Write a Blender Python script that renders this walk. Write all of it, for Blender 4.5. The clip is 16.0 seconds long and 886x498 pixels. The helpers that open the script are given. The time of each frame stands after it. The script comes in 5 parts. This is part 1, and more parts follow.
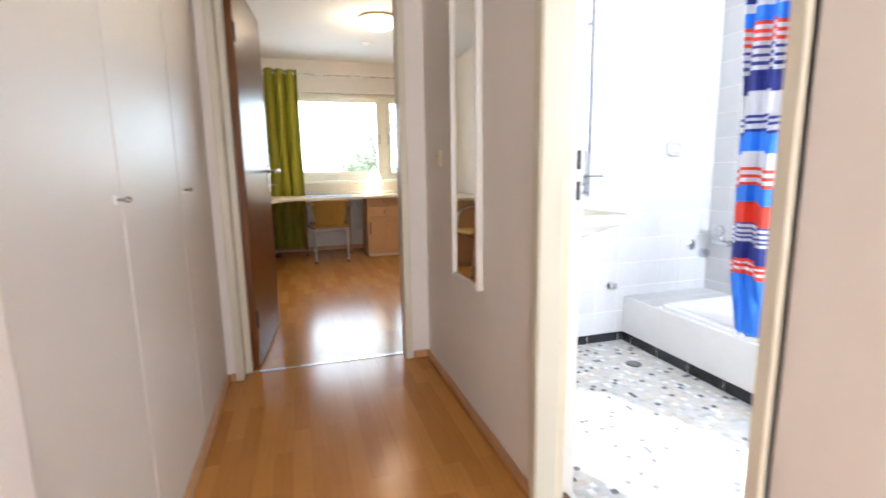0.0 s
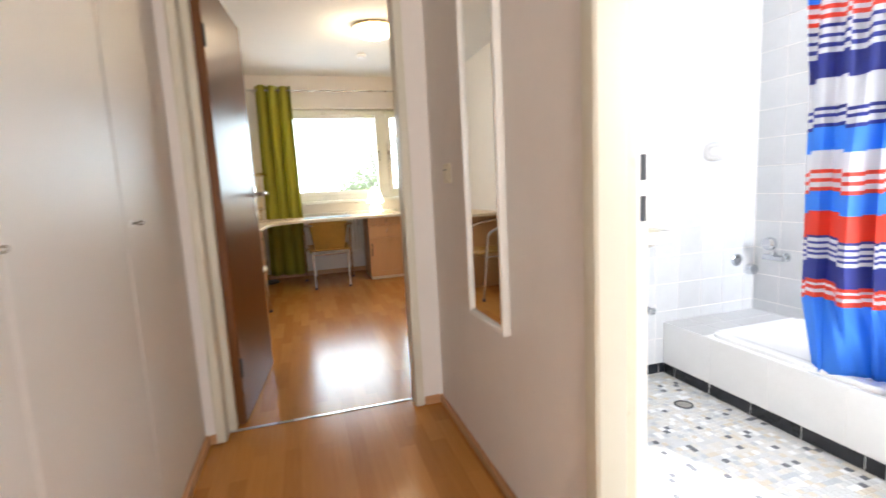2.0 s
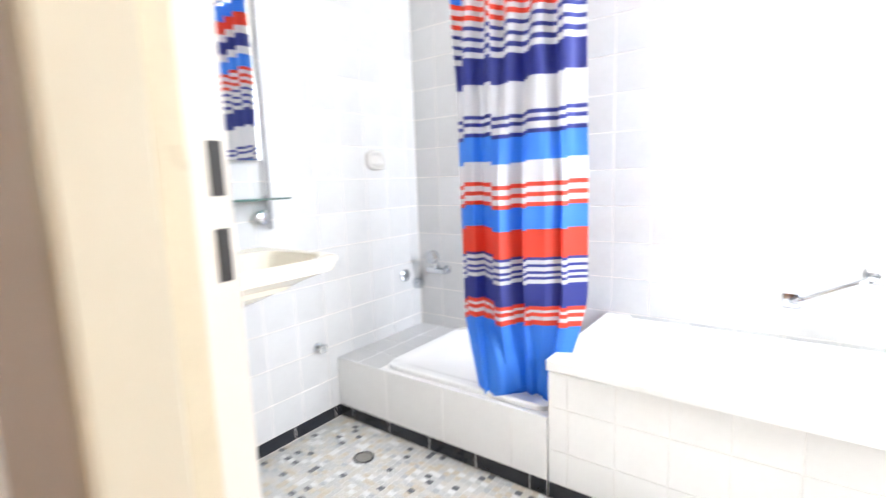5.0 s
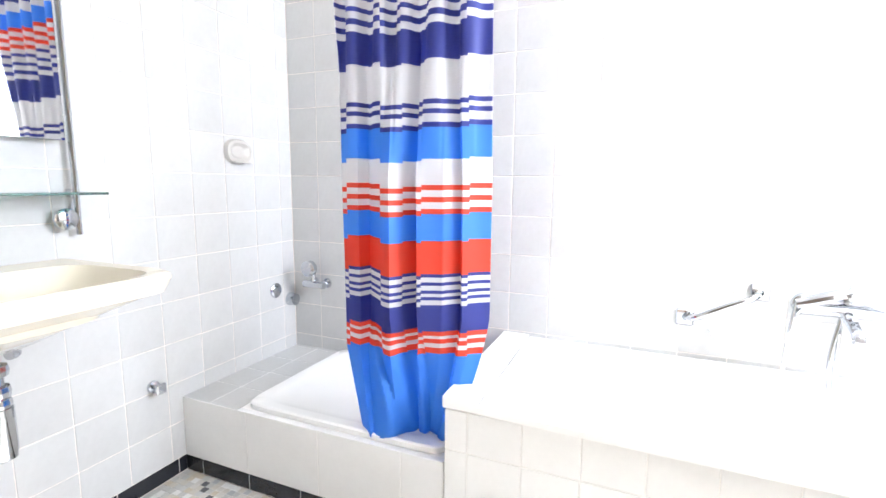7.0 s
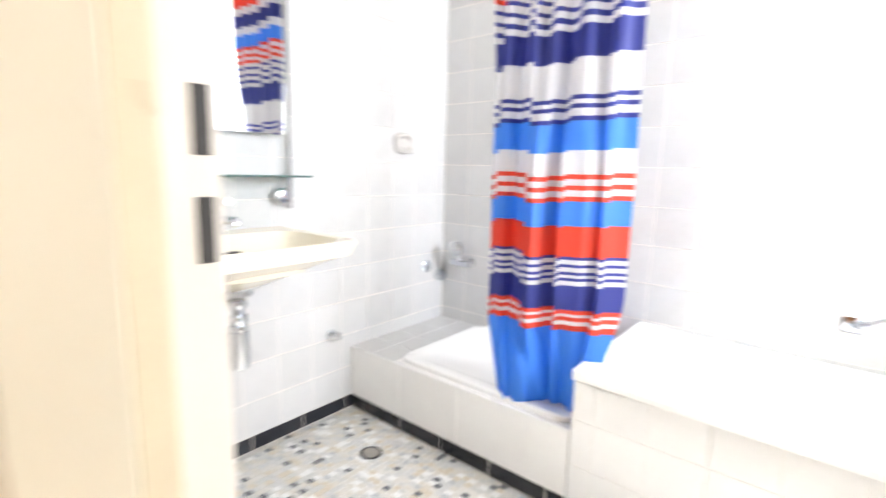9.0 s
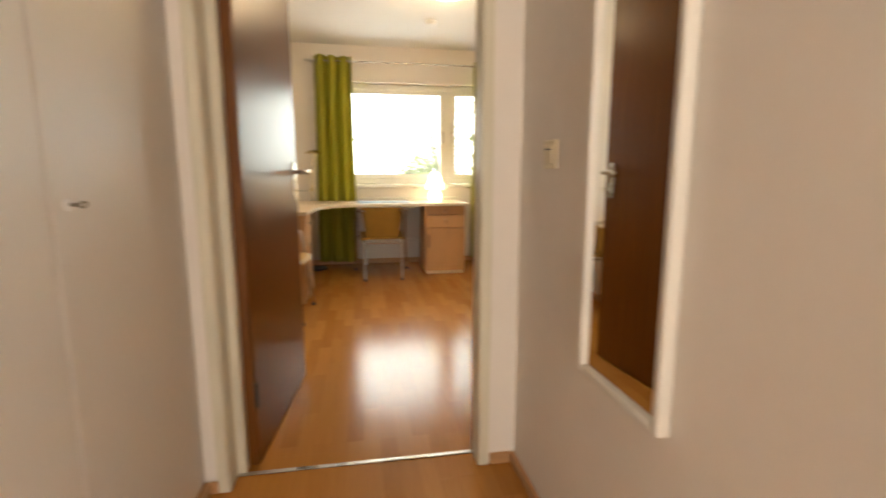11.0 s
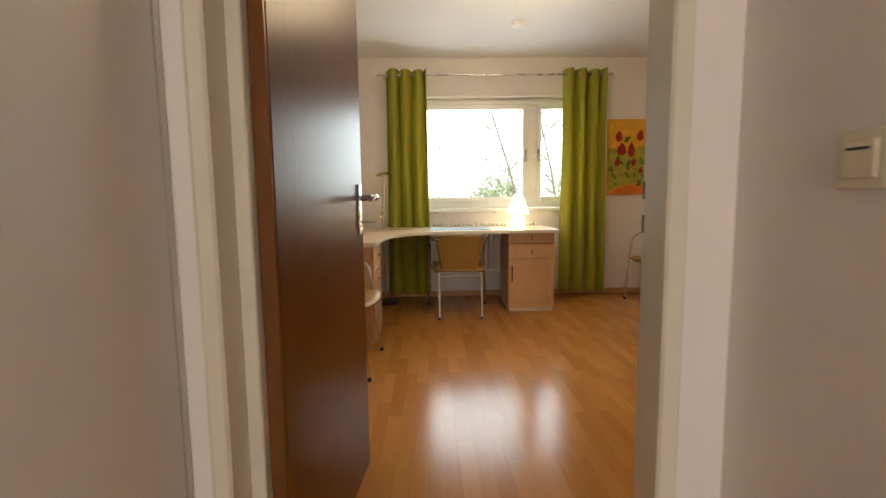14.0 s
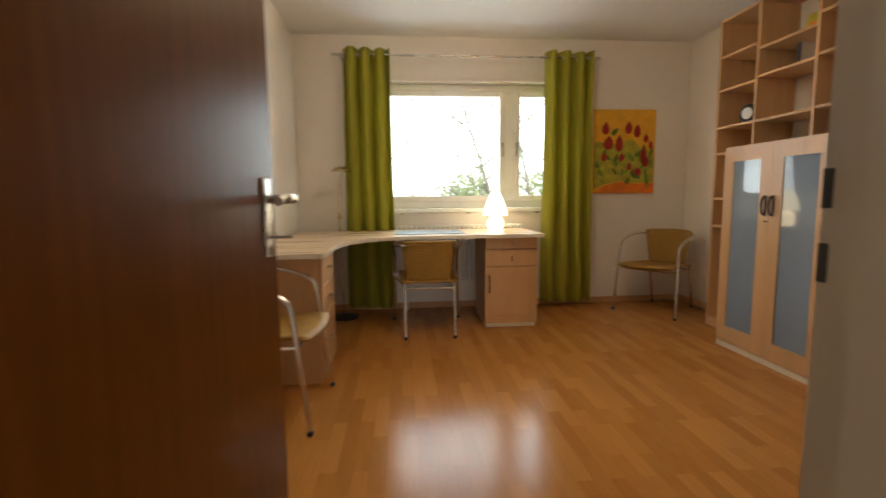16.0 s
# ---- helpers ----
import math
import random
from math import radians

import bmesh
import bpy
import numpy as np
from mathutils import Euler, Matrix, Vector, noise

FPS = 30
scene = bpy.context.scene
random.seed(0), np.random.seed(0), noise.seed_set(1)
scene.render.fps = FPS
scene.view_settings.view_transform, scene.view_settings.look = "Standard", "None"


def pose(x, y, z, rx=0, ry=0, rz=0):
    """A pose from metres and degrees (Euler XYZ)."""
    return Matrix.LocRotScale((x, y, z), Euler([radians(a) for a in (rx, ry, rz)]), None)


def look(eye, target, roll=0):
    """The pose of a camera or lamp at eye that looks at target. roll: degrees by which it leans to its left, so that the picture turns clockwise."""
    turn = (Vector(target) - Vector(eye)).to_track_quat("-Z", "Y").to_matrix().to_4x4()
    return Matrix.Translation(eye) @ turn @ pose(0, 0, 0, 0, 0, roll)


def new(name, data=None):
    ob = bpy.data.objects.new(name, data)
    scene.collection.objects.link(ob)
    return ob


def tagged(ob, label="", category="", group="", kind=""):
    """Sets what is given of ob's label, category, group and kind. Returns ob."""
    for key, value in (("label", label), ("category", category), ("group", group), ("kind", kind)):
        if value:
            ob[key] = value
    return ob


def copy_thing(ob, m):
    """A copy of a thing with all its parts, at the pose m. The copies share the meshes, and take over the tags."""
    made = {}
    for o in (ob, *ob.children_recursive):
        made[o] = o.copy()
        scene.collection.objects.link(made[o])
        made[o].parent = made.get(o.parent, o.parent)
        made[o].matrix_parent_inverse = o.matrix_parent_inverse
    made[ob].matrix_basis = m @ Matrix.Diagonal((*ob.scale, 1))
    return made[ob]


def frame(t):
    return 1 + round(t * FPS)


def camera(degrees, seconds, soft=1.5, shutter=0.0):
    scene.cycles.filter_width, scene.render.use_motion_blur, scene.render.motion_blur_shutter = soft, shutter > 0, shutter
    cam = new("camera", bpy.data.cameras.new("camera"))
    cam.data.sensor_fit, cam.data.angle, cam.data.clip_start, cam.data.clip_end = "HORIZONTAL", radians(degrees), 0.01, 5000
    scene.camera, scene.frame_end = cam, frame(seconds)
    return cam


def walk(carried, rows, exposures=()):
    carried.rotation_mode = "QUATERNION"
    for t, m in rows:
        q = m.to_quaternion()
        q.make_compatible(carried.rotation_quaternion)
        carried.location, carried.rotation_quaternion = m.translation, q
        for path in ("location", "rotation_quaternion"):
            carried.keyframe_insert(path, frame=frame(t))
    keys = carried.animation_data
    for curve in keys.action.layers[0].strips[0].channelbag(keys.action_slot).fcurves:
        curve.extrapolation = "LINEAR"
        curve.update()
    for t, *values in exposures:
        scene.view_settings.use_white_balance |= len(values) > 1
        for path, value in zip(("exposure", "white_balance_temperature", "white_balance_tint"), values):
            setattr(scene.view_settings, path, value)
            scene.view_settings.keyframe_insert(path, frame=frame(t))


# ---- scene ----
cam = camera(86.8, 16.0, shutter=0.9)
PATH = [
    (0, (0.596, 0.73, 1.036), (1.168, 2.619, 0.713), -0.9),
    (0.5, (0.577, 0.77, 1.04), (1.016, 2.697, 0.734), -1.6),
    (1, (0.584, 0.831, 1.035), (0.973, 2.768, 0.724), -1.6),
    (1.5, (0.615, 0.988, 1.036), (1.092, 2.907, 0.737), -2.0),
    (2, (0.669, 1.086, 1.046), (1.229, 2.988, 0.784), -3.0),
    (2.5, (0.743, 1.136, 1.048), (1.51, 2.962, 0.77), -2.4),
    (3, (0.827, 1.253, 1.053), (1.833, 2.956, 0.758), -2.1),
    (3.5, (0.918, 1.357, 1.063), (2.176, 2.89, 0.804), -1.4),
    (4, (0.988, 1.393, 1.055), (2.425, 2.754, 0.772), -1.5),
    (4.5, (1.057, 1.42, 1.046), (2.558, 2.709, 0.753), -1.4),
    (5, (1.132, 1.473, 1.045), (2.719, 2.656, 0.759), -2.0),
    (5.2, (1.172, 1.507, 1.052), (2.824, 2.598, 0.768), -2.5),
    (7.3, (1.363, 1.619, 1.034), (3.193, 2.376, 0.758), 0.7),
    (7.5, (1.362, 1.622, 1.034), (3.188, 2.388, 0.747), 0.7),
    (8, (1.339, 1.621, 1.033), (3.153, 2.414, 0.746), 0.7),
    (8.5, (1.282, 1.618, 1.031), (3.044, 2.519, 0.741), 1.2),
    (9, (1.211, 1.547, 1.029), (2.735, 2.802, 0.707), 1.5),
    (9.5, (1.09, 1.544, 1.027), (2.403, 3.02, 0.714), 1.3),
    (10, (0.931, 1.541, 1.032), (1.868, 3.281, 0.728), 0.7),
    (10.2, (0.858, 1.568, 1.036), (1.669, 3.367, 0.706), 0.7),
    (12.3, (0.68, 1.814, 1.041), (0.581, 3.796, 0.791), -0.8),
    (12.5, (0.686, 1.85, 1.04), (0.587, 3.83, 0.774), -0.9),
    (13, (0.683, 1.98, 1.032), (0.64, 3.961, 0.757), 0.3),
    (13.5, (0.672, 2.18, 1.053), (0.733, 4.168, 0.838), 0.2),
    (14, (0.664, 2.317, 1.054), (0.721, 4.305, 0.84), -0.7),
    (14.5, (0.687, 2.466, 1.06), (0.723, 4.457, 0.875), -0.6),
    (15, (0.708, 2.662, 1.065), (0.812, 4.651, 0.877), -0.6),
    (15.5, (0.712, 2.767, 1.066), (0.77, 4.754, 0.847), -0.4),
    (16, (0.718, 2.919, 1.063), (0.898, 4.898, 0.839), -0.6),
]
walk(cam, [(t, look(eye, target, roll)) for t, eye, target, roll in PATH],
     [(0.0, 1.86, 5750, 10), (1.0, 1.9, 5800, 10), (2.0, 1.92, 6000, 10), (3.0, 1.9, 6200, 10), (5.0, 1.66, 6150, 10), (8.5, 1.64, 6200, 10),
      (10.0, 1.88, 7150, 10), (12.4, 1.78, 7350, 10), (13.5, 1.62, 6750, 10), (14.5, 1.54, 6450, 10), (15.0, 1.44, 6450, 10), (16.0, 1.34, 6700, 10)])

# ---- world and lights ----
world = bpy.data.worlds.new("world")
scene.world = world
world.use_nodes = True
_wn, _wl = world.node_tree.nodes, world.node_tree.links
_sky = _wn.new("ShaderNodeTexSky")
_sky.sky_type, _sky.sun_disc = "NISHITA", False
_sky.sun_elevation, _sky.sun_rotation = radians(48), radians(60)
_wl.new(_sky.outputs[0], _wn["Background"].inputs[0])
_wn["Background"].inputs[1].default_value = 0.07


def lamp(name, kind, m, energy, colour, size=1.0, size_y=None, label="", category="lamp"):
    data = bpy.data.lights.new(name, kind)
    data.energy, data.color = energy, colour
    if kind == "AREA":
        data.shape, data.size, data.size_y = "RECTANGLE", size, size_y or size
    elif kind == "SUN":
        data.angle = size
    else:
        data.shadow_soft_size = size
    ob = new(name, data)
    ob.matrix_world = m
    return ob


lamp("sun", "SUN", look((0, 0, 0), (-0.45, 1.0, -0.88)), 5.0, (1.0, 0.96, 0.9), radians(1.5))
# daylight in the bedroom and bathroom window openings
lamp("bedroom_sky", "AREA", look((1.42, 7.66, 1.55), (1.42, 5, 1.3)), 16, (0.86, 0.95, 1.0), 1.7, 1.0)
lamp("bathroom_sky", "AREA", look((2.46, 0.10, 1.52), (2.45, 2.4, 1.1)), 36, (0.92, 0.95, 1.0), 1.04, 1.15)
# unseen fill beyond the hall's near opening, standing in for daylight from behind
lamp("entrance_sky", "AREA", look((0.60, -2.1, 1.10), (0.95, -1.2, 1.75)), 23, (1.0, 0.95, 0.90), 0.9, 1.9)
# the two lamps that are on
lamp("ceiling_bulb", "POINT", pose(1.42, 5.47, 2.36), 8.5, (1.0, 0.76, 0.48), 0.09)
lamp("desk_bulb", "POINT", pose(1.56, 7.02, 0.99), 0.95, (1.0, 0.74, 0.45), 0.03)


# ---- materials ----
def material(name, colour, rough=0.5, metal=0.0, var=0.08, scale=6.0, bump=0.0, bump_scale=60.0, stretch=(1, 1, 1),
             per_object=0.0, coat=0.0, transmission=0.0, emission=None, strength=0.0, spec=0.5, alpha=1.0, translucent=0.0, rvar=0.08):
    m = bpy.data.materials.new(name)
    m.use_nodes = True
    nt = m.node_tree
    n, l = nt.nodes, nt.links
    b = n["Principled BSDF"]
    b.inputs["Metallic"].default_value = metal
    b.inputs["Roughness"].default_value = rough
    b.inputs["Specular IOR Level"].default_value = spec
    b.inputs["Coat Weight"].default_value = coat
    b.inputs["Coat Roughness"].default_value = 0.08
    b.inputs["Transmission Weight"].default_value = transmission
    tc = n.new("ShaderNodeTexCoord")
    mp = n.new("ShaderNodeMapping")
    mp.inputs["Scale"].default_value = stretch
    l.new(tc.outputs["Object"], mp.inputs[0])
    big = n.new("ShaderNodeTexNoise")
    big.inputs["Scale"].default_value, big.inputs["Detail"].default_value = scale, 4
    fine = n.new("ShaderNodeTexNoise")
    fine.inputs["Scale"].default_value, fine.inputs["Detail"].default_value = scale * 9, 3
    l.new(mp.outputs[0], big.inputs[0])
    l.new(mp.outputs[0], fine.inputs[0])
    add = n.new("ShaderNodeMath")
    add.operation = "MULTIPLY_ADD"
    l.new(fine.outputs["Fac"], add.inputs[0])
    add.inputs[1].default_value = 0.5
    l.new(big.outputs["Fac"], add.inputs[2])
    rng = n.new("ShaderNodeMapRange")
    rng.inputs[1].default_value, rng.inputs[2].default_value = 0.45, 1.05
    rng.inputs[3].default_value, rng.inputs[4].default_value = 1 - var, 1 + var
    l.new(add.outputs[0], rng.inputs[0])
    value = rng.outputs[0]
    if per_object:
        info = n.new("ShaderNodeObjectInfo")
        r2 = n.new("ShaderNodeMapRange")
        r2.inputs[3].default_value, r2.inputs[4].default_value = 1 - per_object, 1 + per_object
        l.new(info.outputs["Random"], r2.inputs[0])
        mul = n.new("ShaderNodeMath")
        mul.operation = "MULTIPLY"
        l.new(value, mul.inputs[0])
        l.new(r2.outputs[0], mul.inputs[1])
        value = mul.outputs[0]
    mix = n.new("ShaderNodeVectorMath")
    mix.operation = "SCALE"
    mix.inputs[0].default_value = colour
    l.new(value, mix.inputs["Scale"])
    l.new(mix.outputs[0], b.inputs["Base Color"])
    rr = n.new("ShaderNodeMapRange")
    rr.inputs[1].default_value, rr.inputs[2].default_value = 0.3, 0.7
    rr.inputs[3].default_value, rr.inputs[4].default_value = max(0.02, rough - rvar), min(1, rough + rvar)
    l.new(big.outputs["Fac"], rr.inputs[0])
    l.new(rr.outputs[0], b.inputs["Roughness"])
    if bump:
        bn = n.new("ShaderNodeTexNoise")
        bn.inputs["Scale"].default_value, bn.inputs["Detail"].default_value = bump_scale, 4
        l.new(mp.outputs[0], bn.inputs[0])
        bp = n.new("ShaderNodeBump")
        bp.inputs["Strength"].default_value, bp.inputs["Distance"].default_value = bump, 0.002
        l.new(bn.outputs["Fac"], bp.inputs["Height"])
        l.new(bp.outputs[0], b.inputs["Normal"])
    if emission:
        b.inputs["Emission Color"].default_value = (*emission, 1)
        b.inputs["Emission Strength"].default_value = strength
    if translucent:
        tr = n.new("ShaderNodeBsdfTranslucent")
        l.new(mix.outputs[0], tr.inputs[0])
        ms = n.new("ShaderNodeMixShader")
        ms.inputs[0].default_value = translucent
        l.new(b.outputs[0], ms.inputs[1])
        l.new(tr.outputs[0], ms.inputs[2])
        l.new(ms.outputs[0], n["Material Output"].inputs[0])
    m.diffuse_color = (*colour, 1)
    return m


WALL = material("white wall paint", (0.82, 0.765, 0.705), 0.85, rvar=0.02, var=0.03, scale=1.5, bump=0.25, bump_scale=130)
CEIL = material("white ceiling paint", (0.82, 0.80, 0.77), 0.9, var=0.02, scale=1.2, bump=0.15, bump_scale=90)
LAMINATE_BACK = material("floor underlay", (0.16, 0.09, 0.05), 0.8)
CREAM = material("cream lacquer", (0.71, 0.665, 0.535), 0.36, var=0.03, scale=2, bump=0.06, bump_scale=40)
CASING = material("white lacquered casing", (0.82, 0.79, 0.73), 0.35, var=0.02, scale=3)
CLOSET = material("white closet lacquer", (0.68, 0.64, 0.585), 0.43, rvar=0.015, var=0.015, scale=0.8)
DARKDOOR = material("dark walnut veneer", (0.138, 0.046, 0.006), 0.32, rvar=0.02, var=0.26, scale=5.0, stretch=(11, 11, 0.35), spec=0.10)
DOOREDGE = material("reddish door edge veneer", (0.16, 0.054, 0.009), 0.35, var=0.2, scale=5, stretch=(6, 6, 0.6))
STEEL = material("brushed steel", (0.58, 0.56, 0.52), 0.28, metal=1.0, var=0.05, scale=12)
KEYSTEEL = material("worn key steel", (0.30, 0.27, 0.22), 0.35, metal=1.0, var=0.2, scale=40)
CHROME = material("chrome", (0.58, 0.60, 0.63), 0.08, metal=1.0, var=0.03, scale=20, rvar=0.03)
DARKSTEEL = material("dark strike plate steel", (0.05, 0.05, 0.05), 0.5, metal=0.3, var=0.1, scale=30)
MIRROR = material("mirror glass", (0.88, 0.89, 0.88), 0.02, metal=1.0, var=0.0, rvar=0.01)
BEECH = material("beech skirting", (0.55, 0.30, 0.14), 0.40, var=0.14, scale=4, stretch=(1, 1, 8), per_object=0.05)

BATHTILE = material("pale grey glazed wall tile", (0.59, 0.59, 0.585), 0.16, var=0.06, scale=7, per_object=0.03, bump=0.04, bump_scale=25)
GROUT = material("white grout", (0.84, 0.83, 0.81), 0.85, var=0.06, scale=20)
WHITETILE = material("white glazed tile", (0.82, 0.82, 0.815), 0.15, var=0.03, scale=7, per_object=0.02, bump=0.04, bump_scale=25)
BLACKTILE = material("black glazed base tile", (0.018, 0.019, 0.024), 0.18, var=0.3, scale=10, per_object=0.2)
GREYCERAMIC = material("pale grey glazed ceramic", (0.55, 0.53, 0.50), 0.2, var=0.05, scale=12)
ENAMEL = material("white sanitary enamel", (0.89, 0.89, 0.88), 0.10, var=0.015, scale=3, coat=0.3)
CREAMCERAMIC = material("ivory basin ceramic", (0.80, 0.73, 0.585), 0.10, var=0.02, scale=3, coat=0.3)
WHITEPLASTIC = material("white plastic", (0.80, 0.79, 0.76), 0.35, var=0.03, scale=8)
IVORYPLASTIC = material("ivory switch plastic", (0.76, 0.69, 0.52), 0.35, var=0.04, scale=20)
DARKPLASTIC = material("black plastic", (0.02, 0.02, 0.02), 0.45, var=0.2, scale=20)
PVC = material("white window profile", (0.84, 0.82, 0.76), 0.30, var=0.02, scale=4)
GREENCLOTH = material("lime green curtain cloth", (0.40, 0.375, 0.035), 0.75, var=0.10, scale=5, stretch=(1, 1, 0.3), bump=0.3, bump_scale=400, translucent=0.28)
BIRCH = material("pale birch veneer", (0.61, 0.365, 0.175), 0.38, var=0.10, scale=2.2, stretch=(7, 7, 0.7), per_object=0.04, bump=0.04, bump_scale=30)
BIRCHTOP = material("pale birch desk top", (0.68, 0.51, 0.33), 0.32, var=0.09, scale=2.2, stretch=(0.8, 7, 1), bump=0.03, bump_scale=30)
DESKEDGE = material("light desk edge band", (0.78, 0.70, 0.56), 0.35, var=0.05, scale=8)
ALU = material("polished aluminium tube", (0.72, 0.71, 0.69), 0.20, metal=1.0, var=0.06, scale=15)
SHELFGLASS = material("glass shelf edge", (0.35, 0.62, 0.58), 0.06, var=0.03, transmission=0.85)
LAMPGLASS = material("lit opal glass", (0.9, 0.85, 0.7), 0.3, var=0.0, emission=(1.0, 0.83, 0.52), strength=2.3)
DOMEGLASS = material("lit ceiling lamp glass", (0.9, 0.85, 0.7), 0.3, var=0.0, emission=(1.0, 0.80, 0.48), strength=1.9)
BRASS = material("pale brass", (0.62, 0.50, 0.28), 0.25, metal=1.0, var=0.08, scale=20)
RADIATOR = material("white radiator enamel", (0.80, 0.78, 0.72), 0.35, var=0.03, scale=8)
PADBLUE = material("blue-grey desk pad", (0.20, 0.30, 0.40), 0.35, var=0.12, scale=8)
ORANGE = material("yellow orange canvas paint", (0.80, 0.42, 0.03), 0.7, var=0.18, scale=9, bump=0.5, bump_scale=120)
DEEPORANGE = material("orange canvas paint", (0.75, 0.20, 0.02), 0.7, var=0.3, scale=14, bump=0.5, bump_scale=120)
RED = material("tulip red paint", (0.36, 0.02, 0.012), 0.65, var=0.4, scale=25, bump=0.5, bump_scale=120)
LEAFGREEN = material("leaf green paint", (0.13, 0.22, 0.025), 0.7, var=0.6, scale=22, per_object=0.3, bump=0.5, bump_scale=120)
YELLOWGREEN = material("yellow green paint", (0.42, 0.38, 0.04), 0.7, var=0.45, scale=16, bump=0.5, bump_scale=120)
BARK = material("tree bark", (0.20, 0.18, 0.15), 0.9, var=0.3, scale=8, stretch=(3, 3, 0.6), bump=0.6, bump_scale=30)
FOLIAGE = material("spring leaves", (0.16, 0.22, 0.08), 0.6, var=0.4, scale=3, translucent=0.5)
BUSH = material("bush leaves", (0.36, 0.42, 0.24), 0.6, var=0.4, scale=2, translucent=0.55)
GRASS = material("lawn", (0.09, 0.13, 0.03), 0.9, var=0.3, scale=2)


def clear_glass(name="window glass", tint=(0.95, 0.97, 0.96, 1), gloss_share=None):
    m = bpy.data.materials.new(name)
    m.use_nodes = True
    n, l = m.node_tree.nodes, m.node_tree.links
    clear, gloss, fres, mix = (n.new("ShaderNode" + k) for k in ("BsdfTransparent", "BsdfGlossy", "Fresnel", "MixShader"))
    clear.inputs[0].default_value = tint
    gloss.inputs["Roughness"].default_value = 0.01
    if gloss_share is None:
        l.new(fres.outputs[0], mix.inputs[0])
    else:
        mix.inputs[0].default_value = gloss_share
    l.new(clear.outputs[0], mix.inputs[1])
    l.new(gloss.outputs[0], mix.inputs[2])
    l.new(mix.outputs[0], n["Material Output"].inputs[0])
    return m


GLASS = clear_glass()


def frosted_glass():
    """Blue-grey frosted pane: part of the light scatters on it, part passes, a little is mirrored."""
    m = clear_glass("blue-grey frosted cabinet glass", (0.72, 0.80, 0.88, 1), 0.13)
    n, l = m.node_tree.nodes, m.node_tree.links
    milk, mix = n.new("ShaderNodeBsdfDiffuse"), n.new("ShaderNodeMixShader")
    milk.inputs[0].default_value = (0.34, 0.41, 0.50, 1)
    mix.inputs[0].default_value = 0.5
    out = n["Material Output"].inputs[0]
    l.new(out.links[0].from_socket, mix.inputs[1])
    l.new(milk.outputs[0], mix.inputs[2])
    l.new(mix.outputs[0], out)
    return m


TINTED = frosted_glass()


def weave():
    """Woven cane: two crossed waves drive colour and relief."""
    m = material("woven honey cane", (0.46, 0.255, 0.04), 0.6, var=0.18, scale=20)
    n, l = m.node_tree.nodes, m.node_tree.links
    tc = n.new("ShaderNodeTexCoord")
    heights = []
    for axis in ("X", "Z"):
        w = n.new("ShaderNodeTexWave")
        w.bands_direction = axis
        w.inputs["Scale"].default_value, w.inputs["Distortion"].default_value = 26, 1.2
        l.new(tc.outputs["Object"], w.inputs[0])
        heights.append(w.outputs["Fac"])
    mx = n.new("ShaderNodeMath")
    mx.operation = "MULTIPLY"
    l.new(heights[0], mx.inputs[0])
    l.new(heights[1], mx.inputs[1])
    bp = n.new("ShaderNodeBump")
    bp.inputs["Strength"].default_value, bp.inputs["Distance"].default_value = 0.9, 0.005
    l.new(mx.outputs[0], bp.inputs["Height"])
    l.new(bp.outputs[0], n["Principled BSDF"].inputs["Normal"])
    # darker gaps between the upright canes
    base = n["Principled BSDF"].inputs["Base Color"]
    tone = n.new("ShaderNodeMapRange")
    tone.inputs[3].default_value, tone.inputs[4].default_value = 0.55, 1.1
    l.new(heights[0], tone.inputs[0])
    vary = n.new("ShaderNodeVectorMath")
    vary.operation = "SCALE"
    l.new(base.links[0].from_socket, vary.inputs[0])
    l.new(tone.outputs[0], vary.inputs["Scale"])
    l.new(vary.outputs[0], base)
    return m


CANE = weave()


